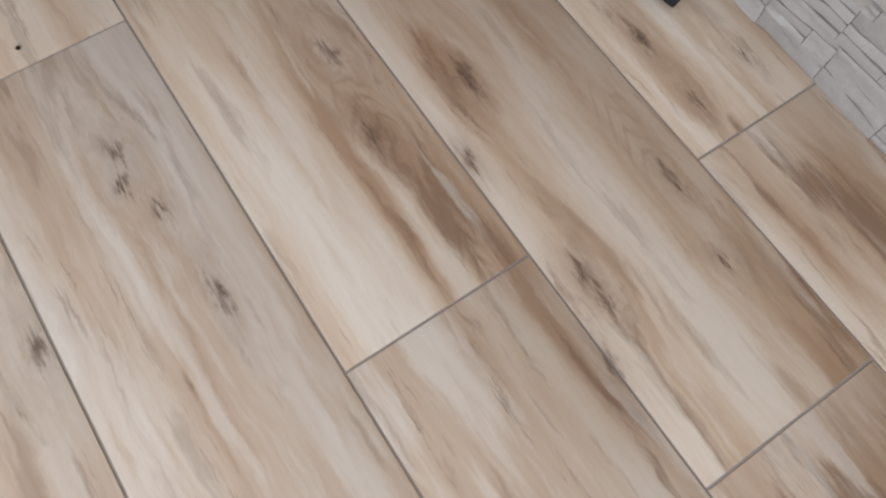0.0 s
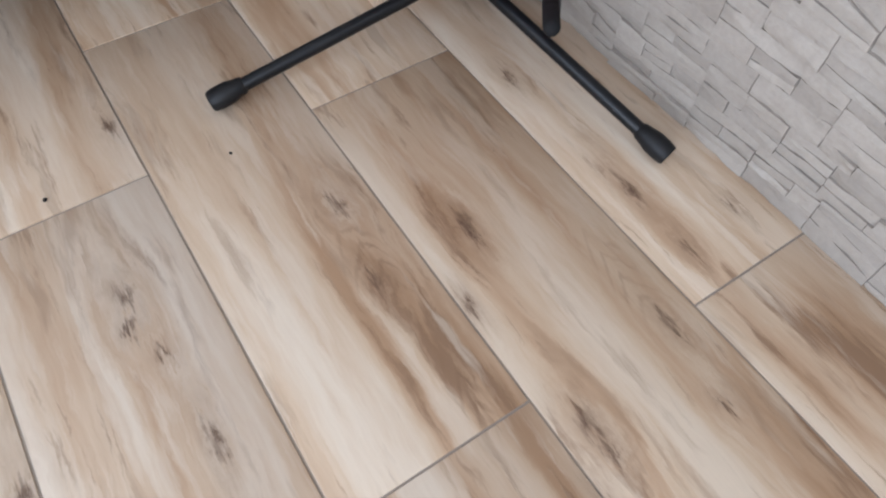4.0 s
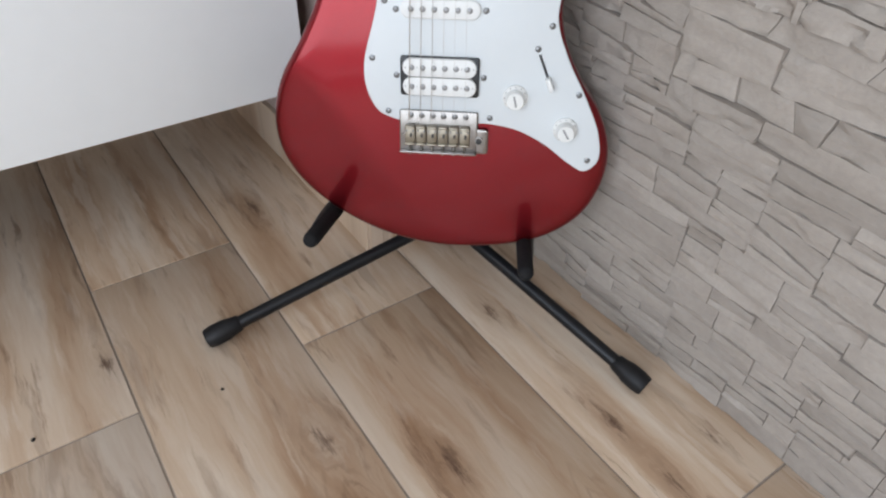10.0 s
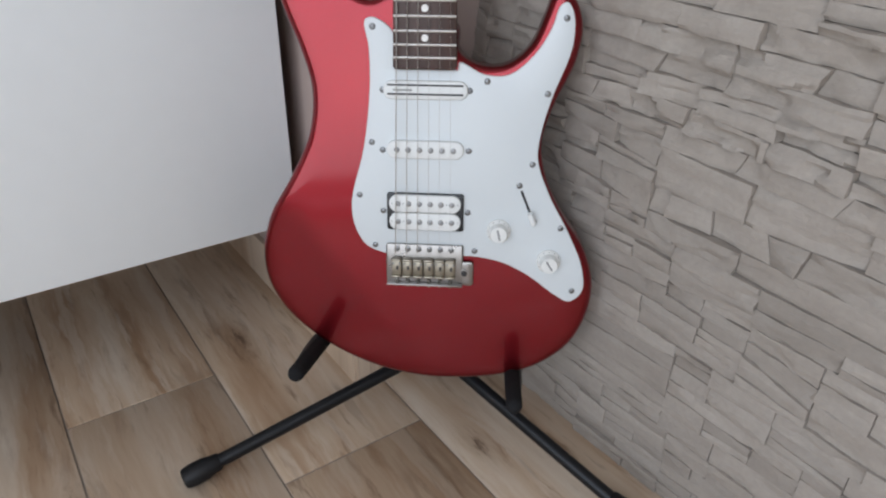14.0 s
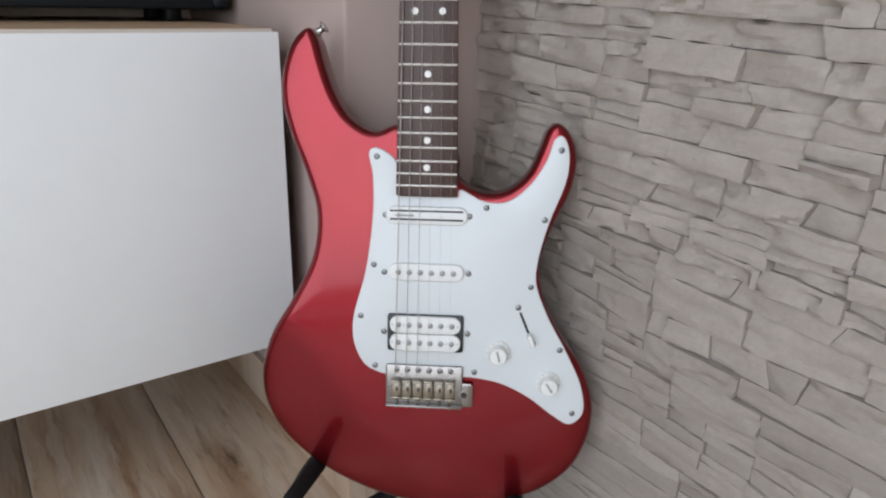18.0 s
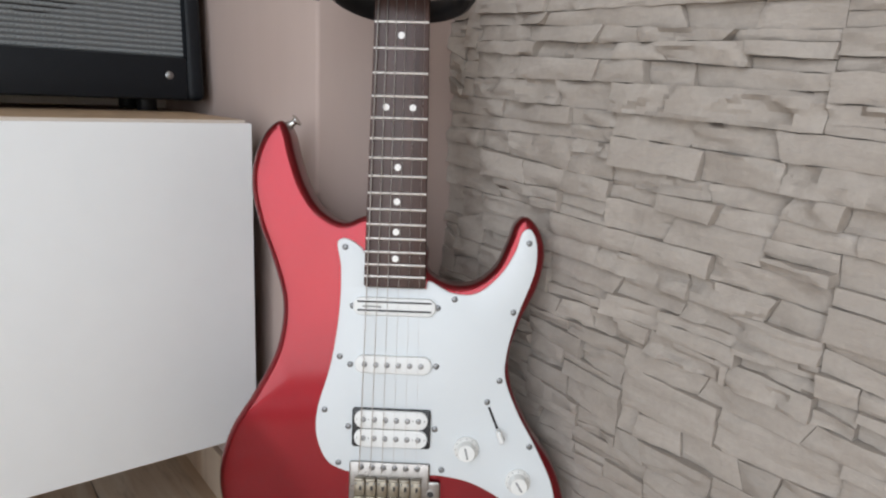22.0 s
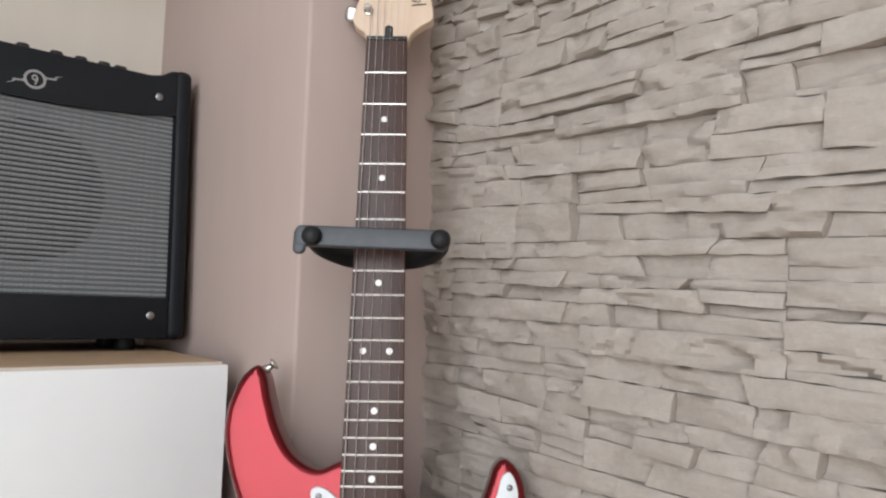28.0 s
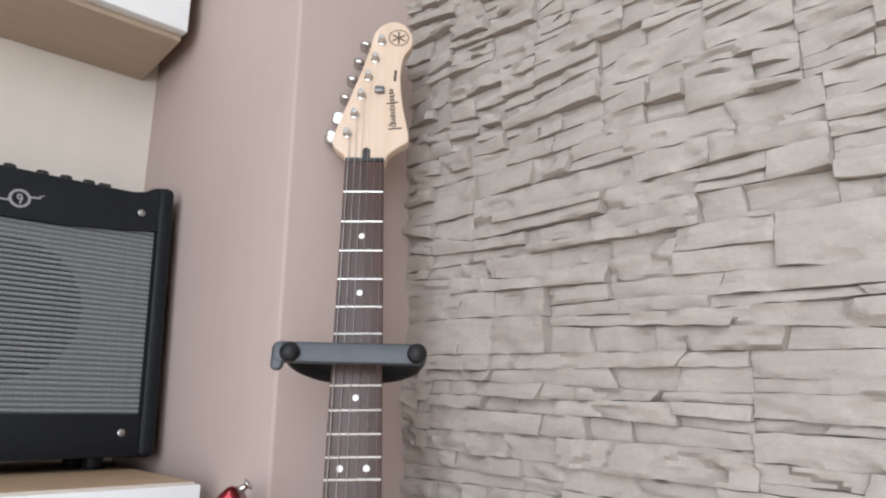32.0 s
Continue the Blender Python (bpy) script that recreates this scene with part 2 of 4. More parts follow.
def rosewood_material():
    n = Nodes("rosewood")
    p = n.local()
    fine = n.noise(n.vec("MULTIPLY", p, (900, 25, 200)), 1.0, 5, 0.65)
    broad = n.noise(n.vec("MULTIPLY", p, (160, 7, 60)), 1.0, 4)
    col = n.mix(fine, n.ramp(broad, [(0.3, (0.036, 0.015, 0.011)), (0.7, (0.105, 0.048, 0.036))]), (0.05, 0.03, 0.024))
    n.set(Base_Color=col, Roughness=0.32, Specular_IOR_Level=0.33)
    n.bump(fine, 0.3, 0.0005)
    return n.mat


def maple_material():
    n = Nodes("satin_maple")
    p = n.local()
    broad = n.noise(n.vec("MULTIPLY", p, (70, 6, 30)), 1.0, 5)
    fine = n.noise(n.vec("MULTIPLY", p, (600, 30, 200)), 1.0, 3)
    col = n.ramp(broad, [(0.3, (0.64, 0.48, 0.35)), (0.7, (0.74, 0.58, 0.45))])
    n.set(Base_Color=n.mix(n.math("MULTIPLY", fine, 0.25), col, (0.58, 0.42, 0.29)), Roughness=0.38)
    n.bump(fine, 0.08, 0.0004)
    return n.mat


def veneer_material(name, dark, light, along=(6, 70, 70)):
    n = Nodes(name)
    p = n.local()
    broad = n.noise(n.vec("MULTIPLY", p, along), 1.0, 5)
    fine = n.noise(n.vec("MULTIPLY", p, tuple(6 * a for a in along)), 1.0, 4)
    col = n.ramp(n.math("ADD", n.math("MULTIPLY", broad, 0.65), n.math("MULTIPLY", fine, 0.35)), [(0.3, dark), (0.7, light)])
    n.set(Base_Color=col, Roughness=0.5)
    n.bump(fine, 0.1, 0.0006)
    return n.mat


def lacquer_material():
    """Red metallic lacquer under clear coat."""
    n = Nodes("red_lacquer")
    p = n.local()
    flake = n.noise(p, 1800, 2)
    broad = n.noise(p, 9, 3)
    col = n.ramp(broad, [(0.3, (0.205, 0.0100, 0.0150)), (0.7, (0.230, 0.0115, 0.0175))])
    n.set(Base_Color=n.mix(n.math("MULTIPLY", n.span(flake, 0.55, 0.7, 0, 1), 0.15), col, (0.42, 0.05, 0.06)), Metallic=0.90, Roughness=0.31, Specular_IOR_Level=0.25)
    n.set(Coat_Weight=0.55, Coat_Roughness=n.span(broad, 0.3, 0.7, 0.07, 0.09))
    return n.mat


def cloth_material():
    n = Nodes("grille_thread")
    p = n.local()
    weave = n.noise(n.vec("MULTIPLY", p, (900, 900, 900)), 1.0, 2)
    n.set(Base_Color=n.ramp(weave, [(0.35, (0.125, 0.138, 0.140)), (0.65, (0.262, 0.280, 0.284))]), Roughness=0.8)
    n.bump(weave, 0.4, 0.0008)
    return n.mat


TILE_DARK, TILE_MID, TILE_LIGHT, TILE_PALE, TILE_STREAK = (0.415, 0.270, 0.166), (0.535, 0.390, 0.270), (0.61, 0.480, 0.356), (0.71, 0.618, 0.512), (0.235, 0.142, 0.086)
KNOTS = [(-0.557, 0.272, 0.012, 1.6), (-0.566, 0.236, 0.009, 1.2), (-0.548, 0.204, 0.007, 1.5), (-0.541, 0.107, 0.008, 3.6), (-0.676, 0.144, 0.012, 1.8),
         (-0.352, 0.256, 0.010, 1.8), (-0.365, 0.164, 0.009, 2.2), (-0.262, 0.169, 0.011, 2.6), (-0.288, -0.038, 0.012, 2.0), (-0.288, -0.066, 0.008, 2.0),
         (-0.102, 0.116, 0.008, 4.0), (-0.102, 0.038, 0.008, 2.0), (-0.032, 0.057, 0.006, 1.4), (-0.307, 0.099, 0.007, 2.2), (-0.173, -0.013, 0.007, 3.0),
         (-0.186, -0.088, 0.006, 1.6), (-0.316, -0.105, 0.007, 3.5), (-0.262, 0.660, 0.009, 3.0), (-0.110, 0.310, 0.008, 2.5), (-0.503, 0.474, 0.008, 2.5)]
# streaks along the grain: x, y, half width, half length, how dark (below 0: pale)
BANDS = [(-0.355, 0.14, 0.016, 0.15, 0.55), (-0.333, 0.12, 0.010, 0.10, 0.2), (-0.389, 0.13, 0.009, 0.14, 0.75), (-0.374, 0.10, 0.006, 0.11, -0.9), (-0.446, 0.15, 0.033, 0.22, -0.9),
         (-0.250, 0.08, 0.018, 0.16, -0.6), (-0.225, -0.06, 0.030, 0.13, -0.55), (-0.262, 0.18, 0.011, 0.07, 0.8), (-0.587, 0.18, 0.008, 0.12, -1.0), (-0.613, 0.19, 0.010, 0.12, 0.6),
         (-0.576, 0.10, 0.008, 0.09, 0.5), (-0.545, 0.17, 0.011, 0.09, 0.65), (-0.508, 0.20, 0.016, 0.22, -0.6), (-0.331, -0.08, 0.010, 0.10, 1.2), (-0.420, -0.06, 0.012, 0.09, -0.9),
         (-0.462, -0.07, 0.010, 0.08, 0.55), (-0.118, -0.12, 0.012, 0.08, 1.2), (-0.065, -0.12, 0.045, 0.08, 1.6), (-0.215, -0.33, 0.070, 0.07, 2.0), (-0.102, 0.08, 0.010, 0.09, 0.7), (-0.170, 0.0, 0.012, 0.16, -0.35)]
FIGURES = [(-0.358, 0.185, 0.013, 0.055), (-0.174, 0.055, 0.012, 0.045), (-0.352, 0.03, 0.011, 0.03)]
M_TILE = tile_material()
M_STONE = stone_material()
M_GROUT = plain("tile_grout", (0.33, 0.28, 0.235), 0.9, bump=0.4, scale=300)
M_BEIGE = paint_material("beige_wall_paint", (0.47, 0.375, 0.335))
M_CREAM = paint_material("cream_wall_paint", (0.72, 0.66, 0.58))
M_CEIL = paint_material("white_ceiling_paint", (0.8, 0.79, 0.77))
M_MORTAR = plain("stone_backing", (0.24, 0.22, 0.20), 0.95, bump=0.5, scale=200)
M_WHITE = plain("white_foil_front", (0.885, 0.91, 0.912), 0.4, vary=0.015, scale=40, bump=0.02)
M_OAK = veneer_material("light_oak_foil", (0.40, 0.28, 0.17), (0.55, 0.41, 0.27))
M_EDGE = plain("pale_edge_band", (0.66, 0.60, 0.53), 0.5, vary=0.03)
M_UNDER = veneer_material("beige_cabinet_foil", (0.42, 0.33, 0.24), (0.5, 0.4, 0.3))
M_DARKGAP = plain("dark_carcass", (0.03, 0.028, 0.027), 0.6)
M_RED = lacquer_material()
M_GUARD = plain("white_pickguard_plastic", (0.69, 0.728, 0.738), 0.32, vary=0.01, scale=30)
M_PLASTIC = plain("white_plastic", (0.80, 0.81, 0.79), 0.35, vary=0.02)
M_CREAMPL = plain("off_white_knob_plastic", (0.80, 0.805, 0.775), 0.33, vary=0.03)
M_BLACKPL = plain("black_plastic", (0.015, 0.015, 0.016), 0.4)
M_STEEL = plain("string_steel", (0.62, 0.60, 0.57), 0.33, 1.0, vary=0.1, scale=200)
M_CHROME = plain("chrome", (0.55, 0.54, 0.52), 0.24, 1.0, vary=0.05)
M_SCREW = plain("dull_screw_metal", (0.20, 0.20, 0.20), 0.4, 0.8, vary=0.15, scale=300)
M_POLE = plain("dull_pole_metal", (0.36, 0.36, 0.36), 0.5, 0.6, vary=0.1, scale=300)
M_SADDLE = plain("worn_saddle_steel", (0.31, 0.28, 0.225), 0.36, 1.0, vary=0.2, scale=350)
# bridge chrome, its colour lowered to carry the dark reflections
M_PLATE = plain("worn_bridge_plate", (0.30, 0.285, 0.27), 0.30, 1.0, vary=0.12, scale=200)
M_DOME = plain("dull_steel", (0.34, 0.34, 0.335), 0.42, 1.0, vary=0.08)
M_FRET = plain("fret_wire", (0.86, 0.85, 0.83), 0.34, 1.0)
M_PEARL = plain("pearl_dot", (0.85, 0.83, 0.79), 0.3)
M_ROSE = rosewood_material()
M_MAPLE = maple_material()
M_TUBE = plain("black_powder_coat", (0.008, 0.0085, 0.010), 0.34, vary=0.2, scale=120, bump=0.06, Specular_IOR_Level=0.3)
M_RUBBER = plain("black_rubber", (0.009, 0.009, 0.010), 0.5, vary=0.2, scale=150, bump=0.1, Specular_IOR_Level=0.3)
M_FOAM = plain("black_foam", (0.016, 0.016, 0.017), 0.85, vary=0.2, scale=200, bump=0.15, Specular_IOR_Level=0.15)
M_STRAP = plain("grey_rubber_strap", (0.05, 0.056, 0.064), 0.42, vary=0.25, scale=90, bump=0.08)
M_TOLEX = plain("black_vinyl_covering", (0.0075, 0.0095, 0.0125), 0.5, vary=0.25, scale=700, bump=0.5, Specular_IOR_Level=0.26)
M_CLOTH = cloth_material()
M_CLOTHBACK = plain("dark_grille_backing", (0.115, 0.120, 0.121), 0.9)
M_SILVER = plain("silver_print", (0.30, 0.30, 0.295), 0.5)
M_INK_PALE = plain("brown_print", (0.17, 0.115, 0.08), 0.5)
M_INK = plain("dark_brown_print", (0.05, 0.03, 0.022), 0.5)
M_FRAME = plain("white_window_frame", (0.8, 0.8, 0.8), 0.35, vary=0.02)

# ---- mesh helpers ----
from mathutils.geometry import delaunay_2d_cdt


def finish(bm, smooth=True):
    mesh = bpy.data.meshes.new("mesh")
    bmesh.ops.recalc_face_normals(bm, faces=bm.faces)
    if smooth:
        for f in bm.faces:
            f.smooth = True
    for e in bm.edges:
        if len(e.link_faces) == 2 and e.calc_face_angle(0) > radians(35):
            e.smooth = False
    bm.to_mesh(mesh)
    bm.free()
    return mesh


def part(name, bm, material, parent=None, label=""):
    """One mesh object from a bmesh, under its thing or part."""
    mesh = finish(bm) if isinstance(bm, bmesh.types.BMesh) else bm
    if not mesh.materials:
        mesh.materials.append(material)
    ob = new(name, mesh)
    ob.parent = parent
    return tagged(ob, label)


def thing(name, at, label, category, group="", kind=""):
    ob = new(name)
    ob.matrix_world = at
    ob.empty_display_size = 0.05
    return tagged(ob, label, category, group, kind)


def box(lo, hi, bevel=0.0, segments=2, bm=None):
    bm2 = bmesh.new()
    bmesh.ops.create_cube(bm2, size=1)
    for v in bm2.verts:
        v.co = Vector([(a + b) / 2 + c * (b - a) for a, b, c in zip(lo, hi, v.co)])
    if bevel:
        bmesh.ops.bevel(bm2, geom=bm2.edges[:], offset=bevel, segments=segments, profile=0.5, affect="EDGES")
    return bm2 if bm is None else merge(bm, bm2)


def merge(bm, other):
    mesh = bpy.data.meshes.new("temp")
    other.to_mesh(mesh)
    other.free()
    bm.from_mesh(mesh)
    bpy.data.meshes.remove(mesh)
    return bm


def lathe(profile, m=None, segments=24, bm=None):
    """A turned shape about z from (radius, height) pairs."""
    bm = bm or bmesh.new()
    m = m or Matrix()
    rings = []
    for r, z in profile:
        if r < 1e-6:
            rings.append([bm.verts.new(m @ Vector((0, 0, z)))])
        else:
            rings.append([bm.verts.new(m @ Vector((r * math.cos(2 * math.pi * k / segments), r * math.sin(2 * math.pi * k / segments), z))) for k in range(segments)])
    for a, b in zip(rings, rings[1:]):
        for k in range(segments):
            k2 = (k + 1) % segments
            if len(a) == 1 and len(b) > 1:
                bm.faces.new((a[0], b[k], b[k2]))
            elif len(b) == 1 and len(a) > 1:
                bm.faces.new((a[k], b[0], a[k2]))
            elif len(a) > 1:
                bm.faces.new((a[k], b[k], b[k2], a[k2]))
    return bm


def along(points, radii, segments=16, bm=None, round_ends=False):
    """A tube through points, of a radius at each."""
    bm = bm or bmesh.new()
    points = [Vector(p) for p in points]
    radii = [radii] * len(points) if isinstance(radii, (int, float)) else list(radii)
    if round_ends:
        for end, nxt in ((0, 1), (-1, -2)):
            way = (points[end] - points[nxt]).normalized()
            r = radii[end]
            extra = [(points[end] + way * r * math.sin(a), r * math.cos(a)) for a in (0.5, 0.95, 1.3, 1.5)]
            if end == 0:
                points, radii = [p for p, _ in extra[::-1]] + points, [q for _, q in extra[::-1]] + radii
            else:
                points, radii = points + [p for p, _ in extra], radii + [q for _, q in extra]
    rings, side = [], None
    for k, p in enumerate(points):
        way = (points[min(k + 1, len(points) - 1)] - points[max(k - 1, 0)]).normalized()
        if side is None:
            side = way.orthogonal().normalized()
        side = (side - way * side.dot(way)).normalized()
        up = way.cross(side)
        rings.append([bm.verts.new(p + radii[k] * (side * math.cos(2 * math.pi * j / segments) + up * math.sin(2 * math.pi * j / segments))) for j in range(segments)])
    for a, b in zip(rings, rings[1:]):
        for j in range(segments):
            bm.faces.new((a[j], a[(j + 1) % segments], b[(j + 1) % segments], b[j]))
    bm.faces.new(rings[0][::-1])
    bm.faces.new(rings[-1])
    return bm


def spline(points, steps=6, closed=True):
    """A smooth line through control points (centripetal Catmull-Rom)."""
    pts = [Vector(p) for p in points]
    n, out = len(pts), []
    for k in range(n if closed else n - 1):
        if closed:
            p0, p1, p2, p3 = pts[k - 1], pts[k], pts[(k + 1) % n], pts[(k + 2) % n]
        else:
            p0, p1, p2, p3 = pts[max(k - 1, 0)], pts[k], pts[k + 1], pts[min(k + 2, n - 1)]
        t1 = max((p1 - p0).length, 1e-6) ** 0.5
        t2 = t1 + max((p2 - p1).length, 1e-6) ** 0.5
        t3 = t2 + max((p3 - p2).length, 1e-6) ** 0.5
        for s in range(steps):
            t = t1 + (t2 - t1) * s / steps
            a1 = p0 * ((t1 - t) / t1) + p1 * (t / t1)
            a2 = p1 * ((t2 - t) / (t2 - t1)) + p2 * ((t - t1) / (t2 - t1))
            a3 = p2 * ((t3 - t) / (t3 - t2)) + p3 * ((t - t2) / (t3 - t2))
            b1 = a1 * ((t2 - t) / t2) + a2 * (t / t2)
            b2 = a2 * ((t3 - t) / (t3 - t1)) + a3 * ((t - t1) / (t3 - t1))
            out.append(b1 * ((t2 - t) / (t2 - t1)) + b2 * ((t - t1) / (t2 - t1)))
    if not closed:
        out.append(pts[-1])
    return out


def inset(loop, d):
    """A closed loop moved inwards by d; it runs counterclockwise."""
    out = []
    for k, p in enumerate(loop):
        a, b = loop[k - 1], loop[(k + 1) % len(loop)]
        way = (b - a).normalized()
        out.append(p + Vector((-way.y, way.x)) * d)
    return out


def slab(loop, top, bottom, edge, segments=4, dip=None, grid=0.0, bottom_edge=None, bm=None):
    """A plate of a closed 2D outline between two heights, with rounded edges; dip(x, y) lowers its top."""
    area = sum(a.x * b.y - b.x * a.y for a, b in zip(loop, loop[1:] + loop[:1]))
    loop = loop if area > 0 else loop[::-1]
    bm = bm or bmesh.new()
    bottom_edge = edge if bottom_edge is None else bottom_edge
    levels = []
    for k in range(segments + 1):
        a = math.pi / 2 * k / segments
        levels.append((edge * (1 - math.sin(a)), top - edge * (1 - math.cos(a))))
    for k in range(segments + 1):
        a = math.pi / 2 * k / segments
        levels.append((bottom_edge * (1 - math.cos(a)), bottom + bottom_edge * (1 - math.sin(a))))
    rings = []
    for d, z in levels:
        ring = inset(loop, d) if d > 1e-7 else loop
        rings.append([bm.verts.new((p.x, p.y, z - (dip(p.x, p.y) if dip and z > (top + bottom) / 2 else 0))) for p in ring])
    n = len(loop)
    for a, b in zip(rings, rings[1:]):
        for k in range(n):
            bm.faces.new((a[k], b[k], b[(k + 1) % n], a[(k + 1) % n]))
    fill(bm, rings[-1], None, 0.0)
    fill(bm, rings[0], dip, grid)
    return bm


def fill(bm, ring, dip, grid):
    """Triangles over a flat ring of vertices, with inner points where its face is to be lowered by dip."""
    n = len(ring)
    edge = [Vector((v.co.x, v.co.y)) for v in ring]
    xs, ys = [p.x for p in edge], [p.y for p in edge]
    top = max(v.co.z for v in ring)
    extra, x = [], min(xs)
    while grid and dip and x < max(xs):
        y = min(ys)
        while y < max(ys):
            if inside(x, y, edge) and min((p.x - x) ** 2 + (p.y - y) ** 2 for p in edge) > (grid * 0.5) ** 2:
                extra.append(Vector((x, y)))
            y += grid
        x += grid
    pts, _, faces, origin, *_ = delaunay_2d_cdt(edge + extra, [], [list(range(n))], 1, 1e-7)
    made = []
    for p, own in zip(pts, origin):
        ks = [k for k in own if k < n]
        made.append(ring[ks[0]] if ks else bm.verts.new((p.x, p.y, top - (dip(p.x, p.y) if dip else 0))))
    for f in faces:
        c = sum((pts[k] for k in f), Vector((0, 0))) / len(f)
        if len({made[k] for k in f}) == len(f) and inside(c.x, c.y, edge):
            bm.faces.new([made[k] for k in f])


def inside(x, y, loop):
    hit = False
    for a, b in zip(loop, loop[1:] + loop[:1]):
        if (a.y > y) != (b.y > y) and x < (b.x - a.x) * (y - a.y) / (b.y - a.y) + a.x:
            hit = not hit
    return hit


def rounded(cx, cy, w, h, r, steps=5):
    """A rectangle with round corners, as a 2D loop."""
    out = []
    for sx, sy, a0 in ((1, 1, 0), (-1, 1, 90), (-1, -1, 180), (1, -1, 270)):
        for k in range(steps + 1):
            a = radians(a0 + 90 * k / steps)
            out.append(Vector((cx + sx * (w / 2 - r) + r * math.cos(a), cy + sy * (h / 2 - r) + r * math.sin(a))))
    return out


def shell(name, pieces, material, label, category="wall"):
    bm = bmesh.new()
    for lo, hi in pieces:
        box(lo, hi, bm=bm)
    ob = part(name, bm, material)
    return tagged(ob, label, category, kind="structure")


# ---- the room ----
BACK_Y, COL_X, COL_Y = 0.96, -0.163, 0.488
floor = shell("floor", [((ROOM_X - 0.1, ROOM_Y - 0.1, -0.1), (0.3, BACK_Y + 0.2, -0.0014))], M_GROUT, "floor of wood-look porcelain planks with dark grout joints", "floor")
shell("ceiling", [((ROOM_X - 0.1, ROOM_Y - 0.1, ROOM_Z), (0.3, BACK_Y + 0.2, ROOM_Z + 0.1))], M_CEIL, "plain white painted ceiling", "ceiling")
stone_wall = shell("wall_east", [((0.0085, ROOM_Y - 0.1, -0.0022), (0.2, COL_Y, ROOM_Z))], M_MORTAR, "wall clad in grey-beige cast split-face stone strips", "wall")
shell("wall_north", [((ROOM_X - 0.1, BACK_Y, -0.0022), (0.2, BACK_Y + 0.12, ROOM_Z))], M_CREAM, "cream painted back wall behind the amplifier")
shell("wall_south", [((ROOM_X - 0.1, ROOM_Y - 0.1, -0.0022), (0.0085, ROOM_Y, ROOM_Z))], M_CREAM, "plain cream painted wall")
shell("wall_west", [((ROOM_X - 0.1, ROOM_Y, -0.0022), (ROOM_X, WIN_Y0, ROOM_Z)), ((ROOM_X - 0.1, WIN_Y1, -0.0022), (ROOM_X, BACK_Y, ROOM_Z)),
                    ((ROOM_X - 0.1, WIN_Y0, -0.0022), (ROOM_X, WIN_Y1, WIN_Z0)), ((ROOM_X - 0.1, WIN_Y0, WIN_Z1), (ROOM_X, WIN_Y1, ROOM_Z))], M_CREAM, "plain cream painted wall with a window opening")
bm = bmesh.new()
bmesh.ops.create_cube(bm, size=1)
for v in bm.verts:
    v.co = Vector(((COL_X if v.co.y < 0 else COL_X - 0.006) if v.co.x < 0 else 0.2, COL_Y if v.co.y < 0 else BACK_Y, -0.0022 if v.co.z < 0 else ROOM_Z))
bmesh.ops.bevel(bm, geom=[e for e in bm.edges if all(v.co.x < -0.1 and v.co.y < 0.6 for v in e.verts)], offset=0.004, segments=3, profile=0.5, affect="EDGES")
tagged(part("wall_pier", bm, M_BEIGE), "beige painted boxed-out corner pier with a rounded edge", "wall", kind="structure")


for lo, hi in (((COL_X - 0.012, COL_Y, -0.002), (COL_X - 0.0002, BACK_Y, 0.075)), ((COL_X - 0.009, COL_Y - 0.009, -0.002), (-0.012, COL_Y - 0.0002, 0.075))):
    tagged(part("baseboard", box(lo, hi, 0.001), M_TILE), "wood-look porcelain skirting along the pier", "skirting", kind="structure")


def make_window():
    win = thing("window_1", pose(ROOM_X, WIN_Y0, WIN_Z0), "white framed window letting in daylight", "window", kind="structure")
    w, h = WIN_Y1 - WIN_Y0, WIN_Z1 - WIN_Z0
    bm = bmesh.new()
    for lo, hi in (((0, 0), (w, 0.07)), ((0, h - 0.07), (w, h)), ((0, 0.07), (0.07, h - 0.07)), ((w - 0.07, 0.07), (w, h - 0.07))):
        box((-0.05, lo[0], lo[1]), (0.0, hi[0], hi[1]), 0.004, bm=bm)
    part("window_frame", bm, M_FRAME, win)
    part("window_sill", box((-0.02, -0.03, -0.03), (0.16, w + 0.03, 0.0), 0.006), M_FRAME, win)


make_window()

# ---- lower cabinet ----
CAB_X, CAB_Y, CAB_TOP, CAB_LOW = -0.192, 0.579, 0.556, 0.195


def make_cabinet():
    cab = thing("media_cabinet", pose(CAB_X, CAB_Y, CAB_LOW), "wall-hung media cabinet with plain white front and light oak top", "cabinet")
    w, h, d = 1.2, CAB_TOP - CAB_LOW, BACK_Y - CAB_Y
    part("door", box((-0.6, 0.0, 0.0), (0.0, 0.018, h), 0.0012), M_WHITE, cab, "plain white door front")
    part("door", box((-w, 0.0, 0.0), (-0.603, 0.018, h), 0.0012), M_WHITE, cab, "plain white door front")
    bm = box((-w, 0.021, 0.004), (-0.006, d - 0.002, h - 0.02))
    part("body", bm, M_DARKGAP, cab, "dark carcass")
    part("top_board", box((-w, 0.003, h - 0.0195), (-0.0065, d - 0.001, h + 0.0035), 0.001), M_OAK, cab, "light oak top board")
    part("edge_band", box((-w, 0.0015, h - 0.0005), (-0.0065, 0.0028, h + 0.0033), 0.0004), M_EDGE, cab, "pale edge band")


make_cabinet()


def make_shelf():
    x, y, z = -0.1906, 0.772, 1.1595
    sh = thing("wall_cabinet", pose(x, y, z), "wall-hung cabinet with white front and brown underside", "cabinet")
    part("door", box((-0.62, 0.0, 0.0078), (0.0, 0.018, 0.36), 0.0012), M_WHITE, sh, "plain white door front")
    part("body", box((-0.62, 0.0195, 0.0), (-0.002, BACK_Y - y - 0.002, 0.355), 0.001), M_UNDER, sh)


make_shelf()

